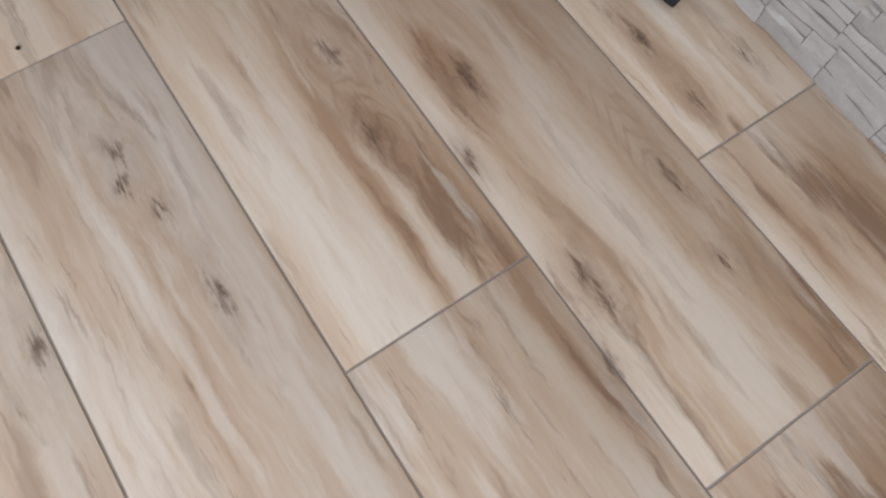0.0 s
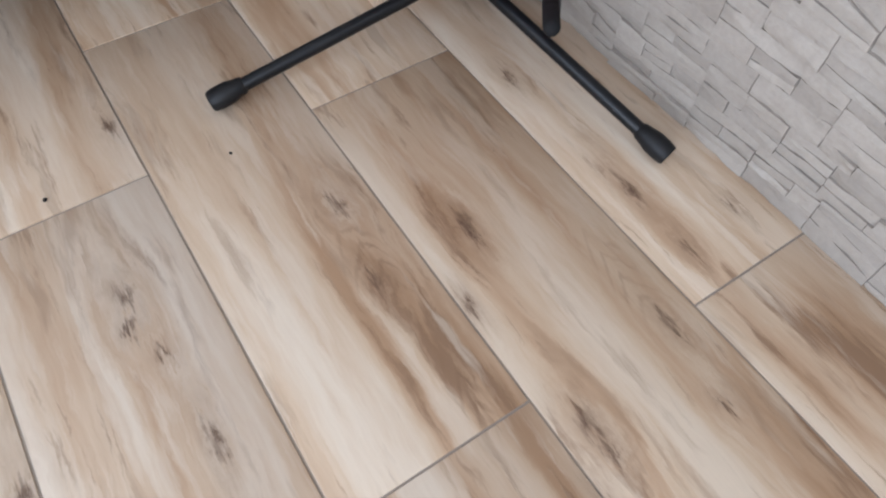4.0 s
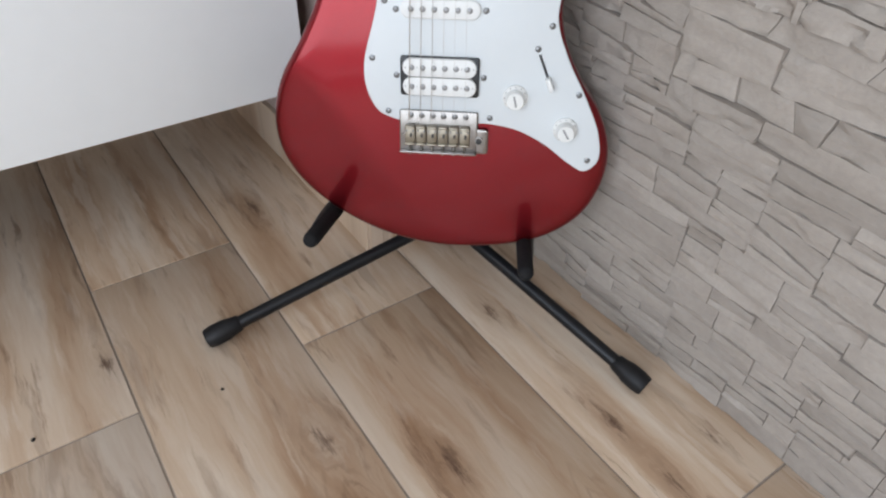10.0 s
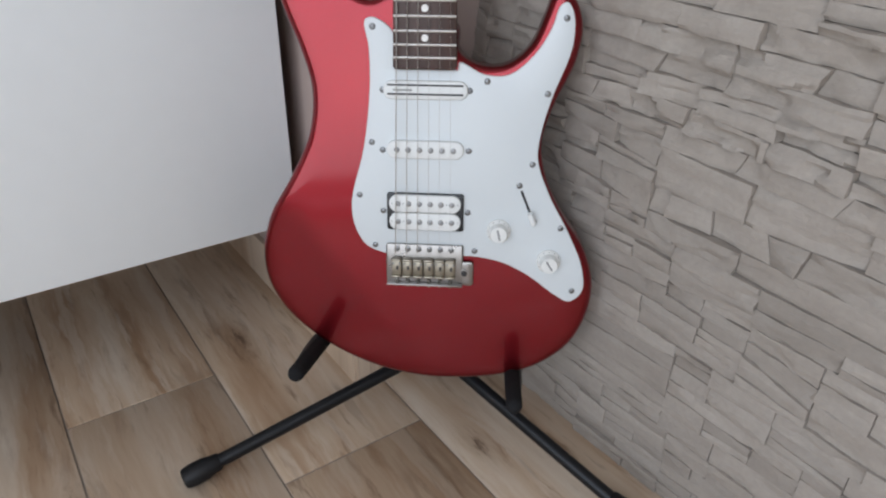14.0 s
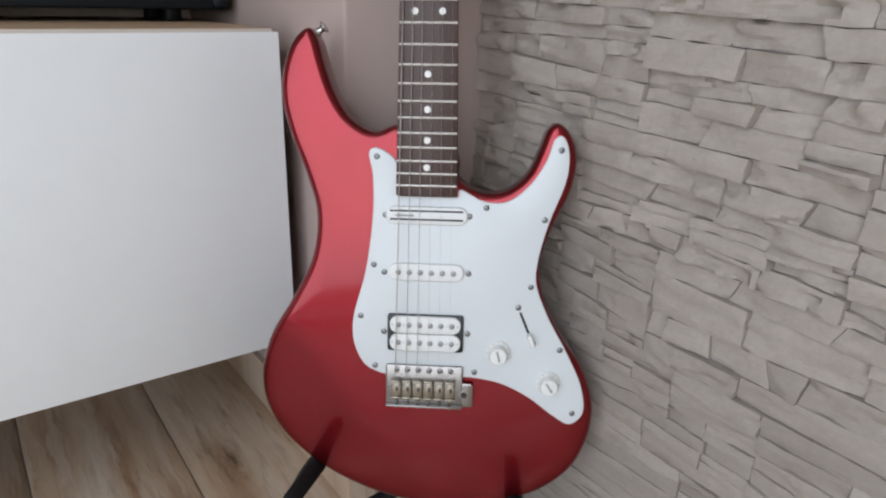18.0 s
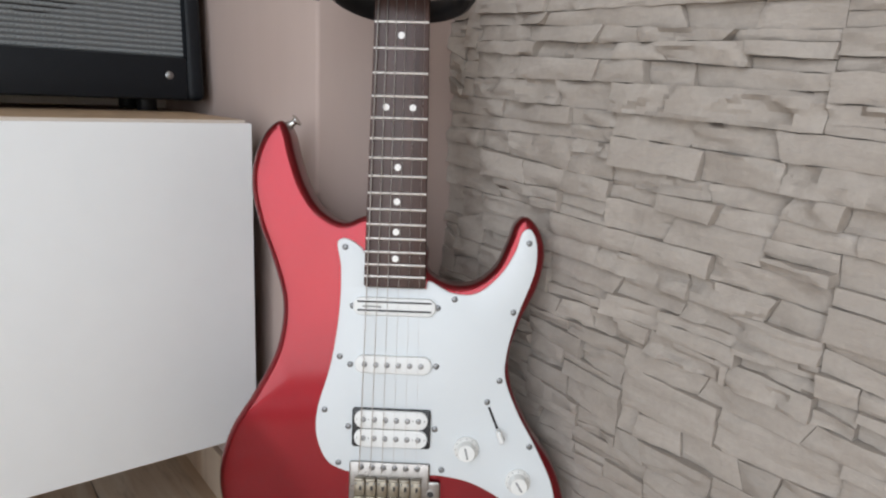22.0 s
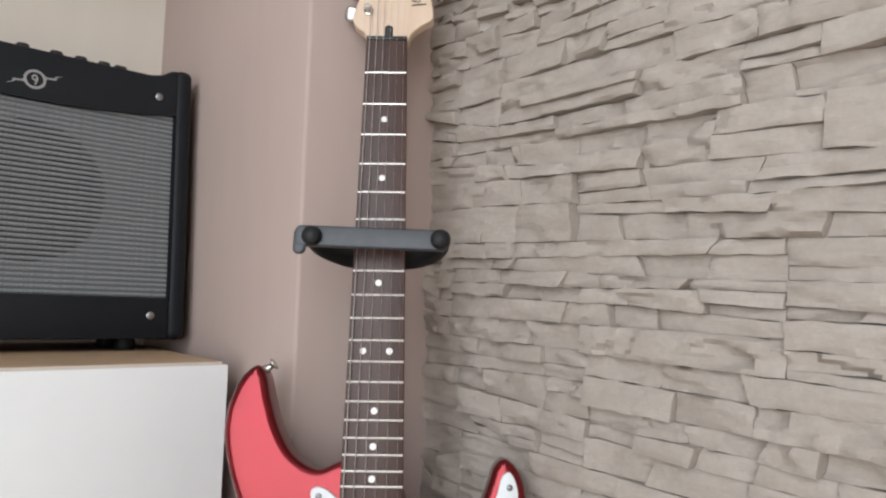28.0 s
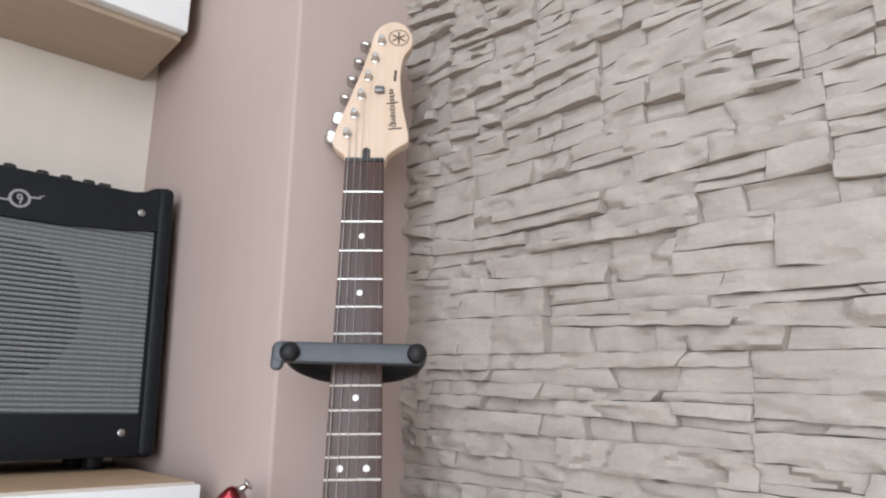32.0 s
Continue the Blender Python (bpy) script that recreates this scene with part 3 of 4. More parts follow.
# ---- electric guitar ----
SCALE = 0.648                                   # nut to saddles
NUT = Vector((-0.1076, 0.4267, 0.8927))         # middle of the nut, on top of the fingerboard
G_RIGHT, G_UP, G_OUT = Vector((0.7673, -0.6411, 0.0161)), Vector((0.0827, 0.1238, 0.9888)), Vector((-0.6359, -0.7574, 0.1481))
LOW = 0.793                                     # nut to the lowest point of the body
BODY_TOP, BODY_BACK, GUARD_TOP = -0.0105, -0.0505, -0.0080
GUITAR = Matrix.Translation(NUT - G_UP * LOW) @ Matrix((G_RIGHT, G_UP, G_OUT)).transposed().to_4x4()


def guitar_point(u, v, w):
    """World place of a point u right of, v above and w in front of the nut's middle."""
    return NUT + G_RIGHT * u + G_UP * v + G_OUT * w


def mm(pairs):
    """Outline points in millimetres from the nut, as metres from the body's foot."""
    return [(u / 1000, v / 1000 + LOW) for u, v in pairs]


def fret_at(k):
    return SCALE * (1 - 2 ** (-k / 12))


def board_half(v):
    """Half the fingerboard's width at a distance v below the nut."""
    return 0.0207 + (0.0282 - 0.0207) * v / 0.475


BODY = [(-27, -412), (-50, -419), (-72, -408), (-87, -386), (-97, -358), (-103, -336), (-110, -327), (-122, -335), (-133, -357), (-137, -385), (-130, -420),
        (-115, -460), (-106, -496), (-111, -538), (-131, -580), (-155, -620), (-166, -660), (-163, -695), (-144, -729), (-105, -762), (-57, -784), (-10, -793),
        (32, -793), (73, -788), (114, -774), (146, -747), (162, -711), (164, -677), (153, -643), (130, -609), (112, -572), (107, -540), (116, -506), (132, -469),
        (136, -438), (128, -416), (117, -408), (109, -414), (103, -430), (92, -455), (73, -471), (50, -473), (29, -461), (27, -440)]
GUARD_SIDE = [(-28, -477), (-28.5, -446), (-47, -433), (-54, -436), (-51, -458), (-51, -495), (-58, -549), (-71, -600), (-69, -625), (-58, -645), (-41, -652.5)]
GUARD_FOOT = [(-38, -653), (38, -653), (46, -653), (74, -658), (101, -671), (127, -690), (142, -697), (154, -686), (152, -660), (137, -626), (116, -588), (104, -556), (105, -533), (113, -500)]
GUARD_HORN = [(128, -455), (127, -428), (121, -419), (115, -422), (109, -440), (95, -463), (74, -480), (52, -480), (30, -470), (28.5, -477)]
HEAD = [(-19, 0), (-24, 10), (-33, 18), (-36, 26), (-30.5, 48.5), (-7.5, 118.5), (1.5, 152), (6.5, 172.5), (15.5, 184.5), (27.5, 189.5), (40.5, 185.5), (49.5, 171), (49.5, 154), (41.5, 141), (37.5, 119), (39.5, 78),
        (47, 32), (46, 26), (34, 18), (24, 8), (21, 0)]


def dished(u, v):
    """The forearm contour planed off the lower left of the body's top."""
    d = ((-0.155 - u) * 0.80 + (0.115 - v) * 0.60) + 0.062
    return min(0.008, 0.085 * max(0.0, d)) if u < 0.02 else 0.0


def screw_mesh(r):
    bm = lathe([(r, 0.0), (r * 0.95, 0.0006), (r * 0.6, 0.0010), (0, 0.0011)], segments=14)
    return finish(bm)


def make_guitar():
    g = thing("electric_guitar", GUITAR, "red metallic electric guitar with white pickguard, leaning upright on a stand", "guitar")
    up = LOW
    body = part("body", slab(spline(mm(BODY), 5), BODY_TOP, BODY_BACK, 0.0075, 5, dished, 0.012), M_RED, g, "glossy red metallic lacquered body")
    guard_loop = spline(mm(GUARD_SIDE), 5, False) + spline(mm(GUARD_FOOT + GUARD_HORN), 5, False)
    guard = part("pickguard", slab(guard_loop, GUARD_TOP, BODY_TOP, 0.0012, 3, bottom_edge=0.0), M_GUARD, g, "white plastic pickguard")
    small = screw_mesh(0.0029)
    for u, v in ((-47, -441), (-50, -543), (-63, -594), (-49, -644), (48, -647), (144, -685), (129, -621), (99, -560), (109, -496), (55, -486), (121, -432)):
        sc = part("screw", small, M_SCREW, guard)
        sc.location = (u / 1000, v / 1000 + up, GUARD_TOP)
    # pickups
    z = GUARD_TOP
    neck_pu = part("pickup", slab(rounded(0.0, up - 0.4945, 0.076, 0.0165, 0.0078), z + 0.0045, z, 0.0012, 3, bottom_edge=0), M_PLASTIC, g, "white rail pickup with two black blades")
    for dv in (-0.0035, 0.0045):
        part("blade", box((-0.034, up - 0.4945 + dv - 0.0008, z + 0.004), (0.034, up - 0.4945 + dv + 0.0008, z + 0.0052), 0.0003), M_BLACKPL, neck_pu)
    part("printed_bar", box((-0.029, up - 0.4952, z + 0.0043), (-0.012, up - 0.4936, z + 0.0047)), M_SILVER, neck_pu)
    mid_pu = part("pickup", slab(rounded(0.0, up - 0.5485, 0.071, 0.0165, 0.0078), z + 0.0048, z, 0.0012, 3, bottom_edge=0), M_PLASTIC, g, "white single-coil pickup with six steel poles")
    pole = finish(lathe([(0.0026, 0), (0.0026, 0.0009), (0.0021, 0.0012), (0, 0.0012)], segments=12))
    for k in range(6):
        po = part("pole", pole, M_POLE, mid_pu)
        po.location = (-0.026 + 0.0104 * k, up - 0.5485, z + 0.0046)
    bm = slab(rounded(0.0, up - 0.6085, 0.073, 0.0365, 0.0025), z + 0.0035, z, 0.0008, 2, bottom_edge=0)
    hum = part("humbucker", bm, M_BLACKPL, g, "humbucker with two white bobbins in a black frame")
    for dv in (0.0088, -0.0088):
        part("bobbin", slab(rounded(0.0, up - 0.6085 + dv, 0.068, 0.0168, 0.008), z + 0.0065, z + 0.0035, 0.001, 3, bottom_edge=0), M_PLASTIC, hum, "white bobbin")
        for k in range(6):
            po = part("pole", pole, M_POLE, hum)
            po.location = (-0.0255 + 0.0102 * k, up - 0.6085 + dv, z + 0.0062)
        for du in (-0.0315, -0.0205, 0.0205, 0.0312):
            dot = part("hole", lathe([(0.0007, 0), (0.0006, 0.0003), (0, 0.0003)], pose(du, up - 0.6085 + dv, z + 0.0064), 8), M_SILVER, hum)
    for du, v in ((-0.039, -0.4950), (0.0395, -0.4945), (-0.040, -0.5500), (0.040, -0.5490), (-0.0405, -0.6090), (0.0405, -0.6085)):
        sc = part("screw", small, M_SCREW, guard)
        sc.location = (du, up + v, z)
    # bridge
    bz = BODY_TOP
    bridge = part("bridge", slab(rounded(-0.0005, up - 0.662, 0.0752, 0.0415, 0.002), bz + 0.0058, bz + 0.0028, 0.0009, 3), M_PLATE, g, "darkened chrome tremolo bridge with six saddles")
    bm = slab(rounded(0.0405, up - 0.6705, 0.0135, 0.0245, 0.003), bz + 0.0056, bz + 0.0030, 0.0006, 2)
    lathe([(0.0044, 0.0), (0.0044, 0.0012), (0.0030, 0.0013), (0.0030, 0.0002)], pose(0.0385, up - 0.6695, bz + 0.0055), 16, bm)
    part("arm_socket", bm, M_PLATE, bridge)
    part("socket_hole", lathe([(0.0031, 0), (0, 0.0001)], pose(0.0385, up - 0.6695, bz + 0.0063), 12), M_BLACKPL, bridge)
    for k in range(6):
        u = -0.0275 + 0.0105 * k
        # a bent steel saddle: raised nose, level bed with its hole, turned-up heel
        bm = box((u - 0.0049, up - 0.6735, bz + 0.0058), (u + 0.0049, up - 0.6560, bz + 0.0094), 0.0008)
        box((u - 0.0049, up - 0.6575, bz + 0.0060), (u + 0.0049, up - 0.6545, bz + 0.0128), 0.0013, 3, bm=bm)
        box((u - 0.0049, up - 0.6742, bz + 0.0060), (u + 0.0049, up - 0.6724, bz + 0.0122), 0.0007, bm=bm)
        saddle = part("saddle", bm, M_SADDLE, bridge, "worn brownish steel string saddle")
        part("saddle_hole", slab(rounded(u + 0.0008, up - 0.6648, 0.0022, 0.0046, 0.0010), bz + 0.0097, bz + 0.0092, 0.0001, 1), M_BLACKPL, saddle)
        for du in (-0.0031, 0.0033):
            part("height_screw", lathe([(0.0010, 0.0), (0.0010, 0.0016), (0, 0.0017)], pose(u + du, up - 0.6602, bz + 0.0093), 8), M_SCREW, saddle)
        part("saddle_screw", along([(u, up - 0.6848, bz + 0.0082), (u, up - 0.6735, bz + 0.0082)], 0.0009, 10), M_CHROME, bridge)
        coil = [(u + 0.0017 * math.cos(a), up - 0.6748 - 0.0068 * a / (10 * math.pi), bz + 0.0082 + 0.0017 * math.sin(a)) for a in [math.pi * q / 4 for q in range(41)]]
        part("spring", along(coil, 0.00035, 5), M_CHROME, bridge)
        sc = part("plate_screw", small, M_CHROME, bridge)
        sc.location = (u + 0.0004, up - 0.6462, bz + 0.0056)
    part("rear_lip", box((-0.0378, up - 0.6832, bz + 0.0052), (0.0368, up - 0.6812, bz + 0.0108), 0.0006), M_PLATE, bridge)
    # controls
    for u, v in ((0.0705, -0.6255), (0.1195, -0.6545)):
        knob = part("knob", lathe([(0.0118, 0.0), (0.0116, 0.0022), (0.0088, 0.0046), (0.0080, 0.0125), (0.0076, 0.0136), (0, 0.0138)], pose(u, up + v, z), 28), M_CREAMPL, g, "off-white skirted control knob")
        part("mark", bmesh_moved(box((-0.0009, -0.0052, 0.0), (0.0009, 0.0052, 0.0004)), pose(u, up + v, z + 0.0137, 0, 0, 14 if u < 0.1 else 32)), M_SILVER, knob)
        for k in range(11):
            a = radians(-60 + 30 * k)
            part("tick", box((u + 0.0102 * math.cos(a) - 0.0004, up + v + 0.0102 * math.sin(a) - 0.0004, z + 0.0030), (u + 0.0102 * math.cos(a) + 0.0004, up + v + 0.0102 * math.sin(a) + 0.0004, z + 0.0038)), M_SILVER, knob)
    a, b = Vector((0.0905, up - 0.586, z)), Vector((0.1015, up - 0.612, z))
    way = (b - a).normalized()
    turn = Matrix.Translation((a + b) / 2) @ Matrix.Rotation(math.atan2(way.y, way.x), 4, "Z")
    bm = box((-0.015, -0.0012, -0.0001), (0.015, 0.0012, 0.0004))
    bm.transform(turn)
    switch = part("pickup_switch", bm, M_BLACKPL, g, "black switch slot with white tip")
    bm = slab(rounded(0, 0, 0.0125, 0.0048, 0.0022), 0.011, 0.0004, 0.0014, 3)
    bm.transform(turn @ pose(0.0125, 0, 0))
    part("switch_tip", bm, M_PLASTIC, switch, "white switch tip")
    for p in (a - way * 0.006, b + way * 0.0035):
        sc = part("screw", small, M_SCREW, guard)
        sc.location = p
    # neck
    bm = bmesh.new()
    rows = []
    for v in [0.0] + [0.0475 * k for k in range(1, 10)] + [0.4745]:
        hw, deep = board_half(v), 0.0145 + 0.003 * v / 0.476
        ring = [Vector((-hw, up - v, -0.0048))] + [Vector((-hw * math.cos(t), up - v, -0.0048 - deep * math.sin(t) ** 0.8)) for t in [math.pi * j / 10 for j in range(1, 10)]] + [Vector((hw, up - v, -0.0048))]
        rows.append([bm.verts.new(p) for p in ring])
    for r0, r1 in zip(rows, rows[1:]):
        for j in range(len(r0)):
            bm.faces.new((r0[j], r1[j], r1[(j + 1) % len(r0)], r0[(j + 1) % len(r0)]))
    bm.faces.new(rows[0])
    bm.faces.new(rows[-1][::-1])
    neck = part("neck", bm, M_MAPLE, g, "pale maple neck")
    e = 0.476
    board = [Vector(p) for p in ((-board_half(0), up), (-board_half(e), up - e + 0.002), (-board_half(e) + 0.002, up - e), (board_half(e) - 0.002, up - e), (board_half(e), up - e + 0.002), (board_half(0), up))]
    fb = part("fingerboard", slab(board, 0.0, -0.0048, 0.0009, 3, bottom_edge=0), M_ROSE, neck, "dark rosewood fingerboard")
    for k in range(1, 23):
        v = fret_at(k)
        hw = board_half(v) - 0.0005
        part("fret", along([(-hw, up - v, 0.0), (-hw * 0.5, up - v, 0.0003), (hw * 0.5, up - v, 0.0003), (hw, up - v, 0.0)], 0.00115, 8), M_FRET, neck)
    dot = finish(lathe([(0.0031, 0), (0.0030, 0.0002), (0, 0.00025)], segments=18))
    for k in (3, 5, 7, 9, 12, 15, 17, 19, 21):
        v = (fret_at(k - 1) + fret_at(k)) / 2
        for u in ((-0.012, 0.012) if k == 12 else (0.0,)):
            d = part("inlay_dot", dot, M_PEARL, neck)
            d.location = (u, up - v, 0.0)
    part("nut", box((-0.0207, up, -0.0045), (0.0207, up + 0.0042, 0.0016), 0.0008), M_BLACKPL, neck, "black nut")
    # headstock
    head = part("headstock", slab(spline(mm(HEAD), 5), -0.0025, -0.0165, 0.0015, 3), M_MAPLE, g, "pale maple headstock with six tuners in line")
    hz = -0.0025
    part("rod_pocket", slab(rounded(0.0015, up + 0.011, 0.0085, 0.0150, 0.0042), hz + 0.0005, hz - 0.001, 0.0003, 2), M_BLACKPL, head)
    posts = [(-20.1 + 7.02 * k, 34.6 + 24.9 * k) for k in range(6)]
    for k, (pu, pv) in enumerate(posts):
        pu, pv = pu / 1000, up + pv / 1000
        tuner = part("tuner", lathe([(0.0050, 0), (0.0048, 0.0016), (0.0034, 0.0022), (0.0031, 0.0065), (0.0036, 0.0090), (0.0030, 0.0108), (0, 0.0110)], pose(pu, pv, hz), 18), M_CHROME, head, "chrome machine head")
        out = Vector((-0.955, 0.29, 0)).normalized()
        c = Vector((pu, pv, -0.022))
        part("housing", box((pu - 0.009, pv - 0.008, -0.026), (pu + 0.006, pv + 0.008, -0.0165), 0.002), M_CHROME, tuner)
        part("button", bmesh_moved(slab(rounded(0, 0, 0.0135, 0.0165, 0.0052), 0.0034, -0.0034, 0.0028, 4), Matrix.Translation(c + out * 0.0215 + Vector((0, 0.002, 0))) @ Matrix.Rotation(radians(-17), 4, "Z") @ Matrix.Rotation(radians((32, 12, 82, 78, 84, 76)[k]), 4, "X")), M_CHROME, tuner)
        part("shaft", along([c, c + out * 0.018], 0.0024, 10), M_CHROME, tuner)
    part("string_tree", box((0.0085, up + 0.0875, hz), (0.0195, up + 0.0955, hz + 0.006), 0.0018), M_SCREW, head, "small steel string tree")
    # printed marks, as plain shapes
    cu, cv = 0.0346, up + 0.1656
    ring = bmesh.new()
    inner = [ring.verts.new((cu + 0.0105 * math.cos(a), cv + 0.0105 * math.sin(a), hz + 0.0003)) for a in [2 * math.pi * k / 36 for k in range(36)]]
    outer = [ring.verts.new((cu + 0.0119 * math.cos(a), cv + 0.0119 * math.sin(a), hz + 0.0003)) for a in [2 * math.pi * k / 36 for k in range(36)]]
    for k in range(36):
        ring.faces.new((inner[k], outer[k], outer[(k + 1) % 36], inner[(k + 1) % 36]))
    for k in range(3):
        bar = box((-0.0085, -0.0011, hz + 0.0001), (0.0085, 0.0011, hz + 0.0004))
        bar.transform(pose(cu, cv, 0, 0, 0, 90 + 60 * k))
        merge(ring, bar)
    part("printed_emblem", ring, M_INK_PALE, head, "brown printed round emblem")
    # a flowing handwritten mark, as one wavy stroke with a few taller strokes
    wave = [(0.0302 - 0.000020 * q + (0.0022 + 0.0007 * math.sin(q * 0.19)) * math.sin(q * 0.42), up + 0.0465 + 0.00029 * q - 0.0019 * math.cos(q * 0.42), hz + 0.0001) for q in range(168)]
    part("printed_stroke", along(wave, 0.00062, 6), M_INK, head, "dark flowing printed stroke")
    for v, lo, hi, turn in ((0.0425, 0.0243, 0.0394, 6), (0.0465, 0.0243, 0.0300, -14), (0.0758, 0.0219, 0.0352, 10)):
        bar = box((-(hi - lo) / 2, -0.0007, hz + 0.0001), ((hi - lo) / 2, 0.0007, hz + 0.0006))
        part("printed_stroke", bmesh_moved(bar, pose((lo + hi) / 2, up + v, 0, 0, 0, turn)), M_INK, head)
    part("printed_bar", bmesh_moved(box((-0.0014, -0.0075, hz + 0.0001), (0.0014, 0.0075, hz + 0.0004)), pose(0.0312, up + 0.1125, 0, 0, 0, -4)), M_INK, head)
    # strings
    for k in range(6):
        un, ub = -0.0172 + 0.00688 * k, -0.0275 + 0.0105 * k
        r = (0.00052, 0.00042, 0.00034, 0.00018, 0.00013, 0.00010)[k]
        pu, pv = posts[k]
        pts = [(ub, up - SCALE, 0.0035), (un, up + 0.002, 0.0019), (pu / 1000 + 0.0032, up + pv / 1000, hz + 0.005)]
        part("string", along(pts, r, 6), M_STEEL, g, "wound steel string" if k < 3 else "plain steel string")
    # strap button
    m = Matrix.Translation((-0.1060, up - 0.3300, -0.031)) @ Vector((0.80, 0.58, 0.10)).to_track_quat("Z", "Y").to_matrix().to_4x4()
    part("strap_button", lathe([(0.0056, -0.003), (0.0040, 0.001), (0.0028, 0.004), (0.0034, 0.0066), (0.0060, 0.0080), (0.0056, 0.0092), (0, 0.0096)], m, 20), M_CHROME, g, "steel strap button")


def bmesh_moved(bm, m):
    bm.transform(m)
    return bm


make_guitar()

# ---- guitar stand ----
FOOT_L, FOOT_R, FOOT_B, HUB = Vector((-0.393, 0.4385, 0.0122)), Vector((-0.0505, 0.1340, 0.0122)), Vector((-0.070, 0.458, 0.0122)), Vector((-0.113, 0.398, 0.085))


def make_stand():
    st = thing("guitar_stand", pose(HUB.x, HUB.y, 0), "black tubular steel guitar stand with rubber feet", "stand")
    off = Matrix.Translation((-HUB.x, -HUB.y, 0))

    def put(name, bm, material, parent, label=""):
        bm.transform(off)
        return part(name, bm, material, parent, label)

    for foot in (FOOT_L, FOOT_R, FOOT_B):
        way = (foot - HUB).normalized()
        leg = put("leg", along([HUB, foot - way * 0.012], 0.0074, 20), M_TUBE, st)
        a = foot - way * 0.030
        put("rubber_foot", along([a, a + way * 0.002, a + way * 0.009, a + way * 0.018, a + way * 0.030, a + way * 0.038, a + way * 0.040], [0.0078, 0.0092, 0.0100, 0.0120, 0.0122, 0.0112, 0.0100], 20), M_RUBBER, leg, "black rubber foot cap")
    yoke_mid = guitar_point(0.0, -0.222, -0.045)
    put("pole", along([HUB - Vector((0, 0, 0.02)), guitar_point(0.0, -0.60, -0.075), yoke_mid], 0.0095, 16), M_TUBE, st)
    put("hub", along([HUB + Vector((0, 0, 0.022)), HUB - Vector((0, 0, 0.012))], 0.013, 20), M_RUBBER, st)
    # cradle arms, straight pegs under the body
    for side, root, tip in ((-1, guitar_point(-0.111, -0.771, -0.072), guitar_point(-0.117, -0.7545, 0.056)), (1, guitar_point(0.090, -0.793, -0.072), guitar_point(0.0912, -0.777, 0.056))):
        arm = put("cradle_arm", along(spline([guitar_point(0.015 * side, -0.775, -0.088), guitar_point(0.06 * side, -0.785, -0.088), root, tip], 6, False), 0.0055, 14), M_TUBE, st)
        put("rubber_sleeve", along([root + (tip - root) * 0.12, tip], 0.0080, 18, round_ends=True), M_FOAM, arm, "black foam sleeve")
    # yoke round the neck
    def yoke(u, v, w):
        return guitar_point(u, v, w)

    arc = [(-0.060, -0.214, 0.028), (-0.057, -0.217, 0.010), (-0.048, -0.219, -0.012), (-0.030, -0.220, -0.034), (0.0, -0.220, -0.042), (0.032, -0.220, -0.034), (0.050, -0.220, -0.012), (0.058, -0.219, 0.010), (0.060, -0.217, 0.028)]
    pts = spline([yoke(*p) for p in arc], 5, False)
    bm = bmesh.new()
    rings = []
    for k, p in enumerate(pts):
        way = (pts[min(k + 1, len(pts) - 1)] - pts[max(k - 1, 0)]).normalized()
        out = way.cross(G_UP).normalized()
        hh, hw = 0.0085 + 0.002 * math.sin(math.pi * k / (len(pts) - 1)), 0.0065
        rings.append([bm.verts.new(p + out * hw * math.cos(a) + G_UP * hh * math.sin(a)) for a in [2 * math.pi * j / 12 for j in range(12)]])
    for a, b in zip(rings, rings[1:]):
        for j in range(12):
            bm.faces.new((a[j], a[(j + 1) % 12], b[(j + 1) % 12], b[j]))
    bm.faces.new(rings[0][::-1])
    bm.faces.new(rings[-1])
    put("yoke", bm, M_RUBBER, st, "black padded neck yoke")
    loop = rounded(-0.0045, 0.0, 0.139, 0.0195, 0.006)
    tilt = Matrix.Translation(guitar_point(0, -0.2165, 0.030)) @ Matrix((G_RIGHT, G_UP, G_OUT)).transposed().to_4x4() @ Matrix.Rotation(radians(-1.6), 4, "Z")
    strap = put("retaining_bar", bmesh_moved(slab(loop, 0.0035, -0.0035, 0.0022, 3), tilt), M_STRAP, st, "dark grey rubber retaining bar across the strings")
    hook = slab(rounded(-0.0690, -0.0045, 0.0115, 0.0245, 0.0052), 0.0032, -0.0032, 0.0022, 3)
    put("hook", bmesh_moved(hook, tilt), M_STRAP, strap)
    for u, v in ((-0.0575, -0.001), (0.0575, 0.0)):
        put("end_stud", bmesh_moved(lathe([(0.0088, 0.0), (0.0090, 0.006), (0.0076, 0.0095), (0.0042, 0.0115), (0, 0.012)], pose(u, v, 0.002), 20), tilt), M_RUBBER, strap, "round black end stud")


make_stand()

# ---- amplifier ----
AMP_X, AMP_Y, AMP_Z = -0.3637, 0.75, CAB_TOP + 0.0035


LEAN = 0.077                                    # how far the amplifier's front slopes back


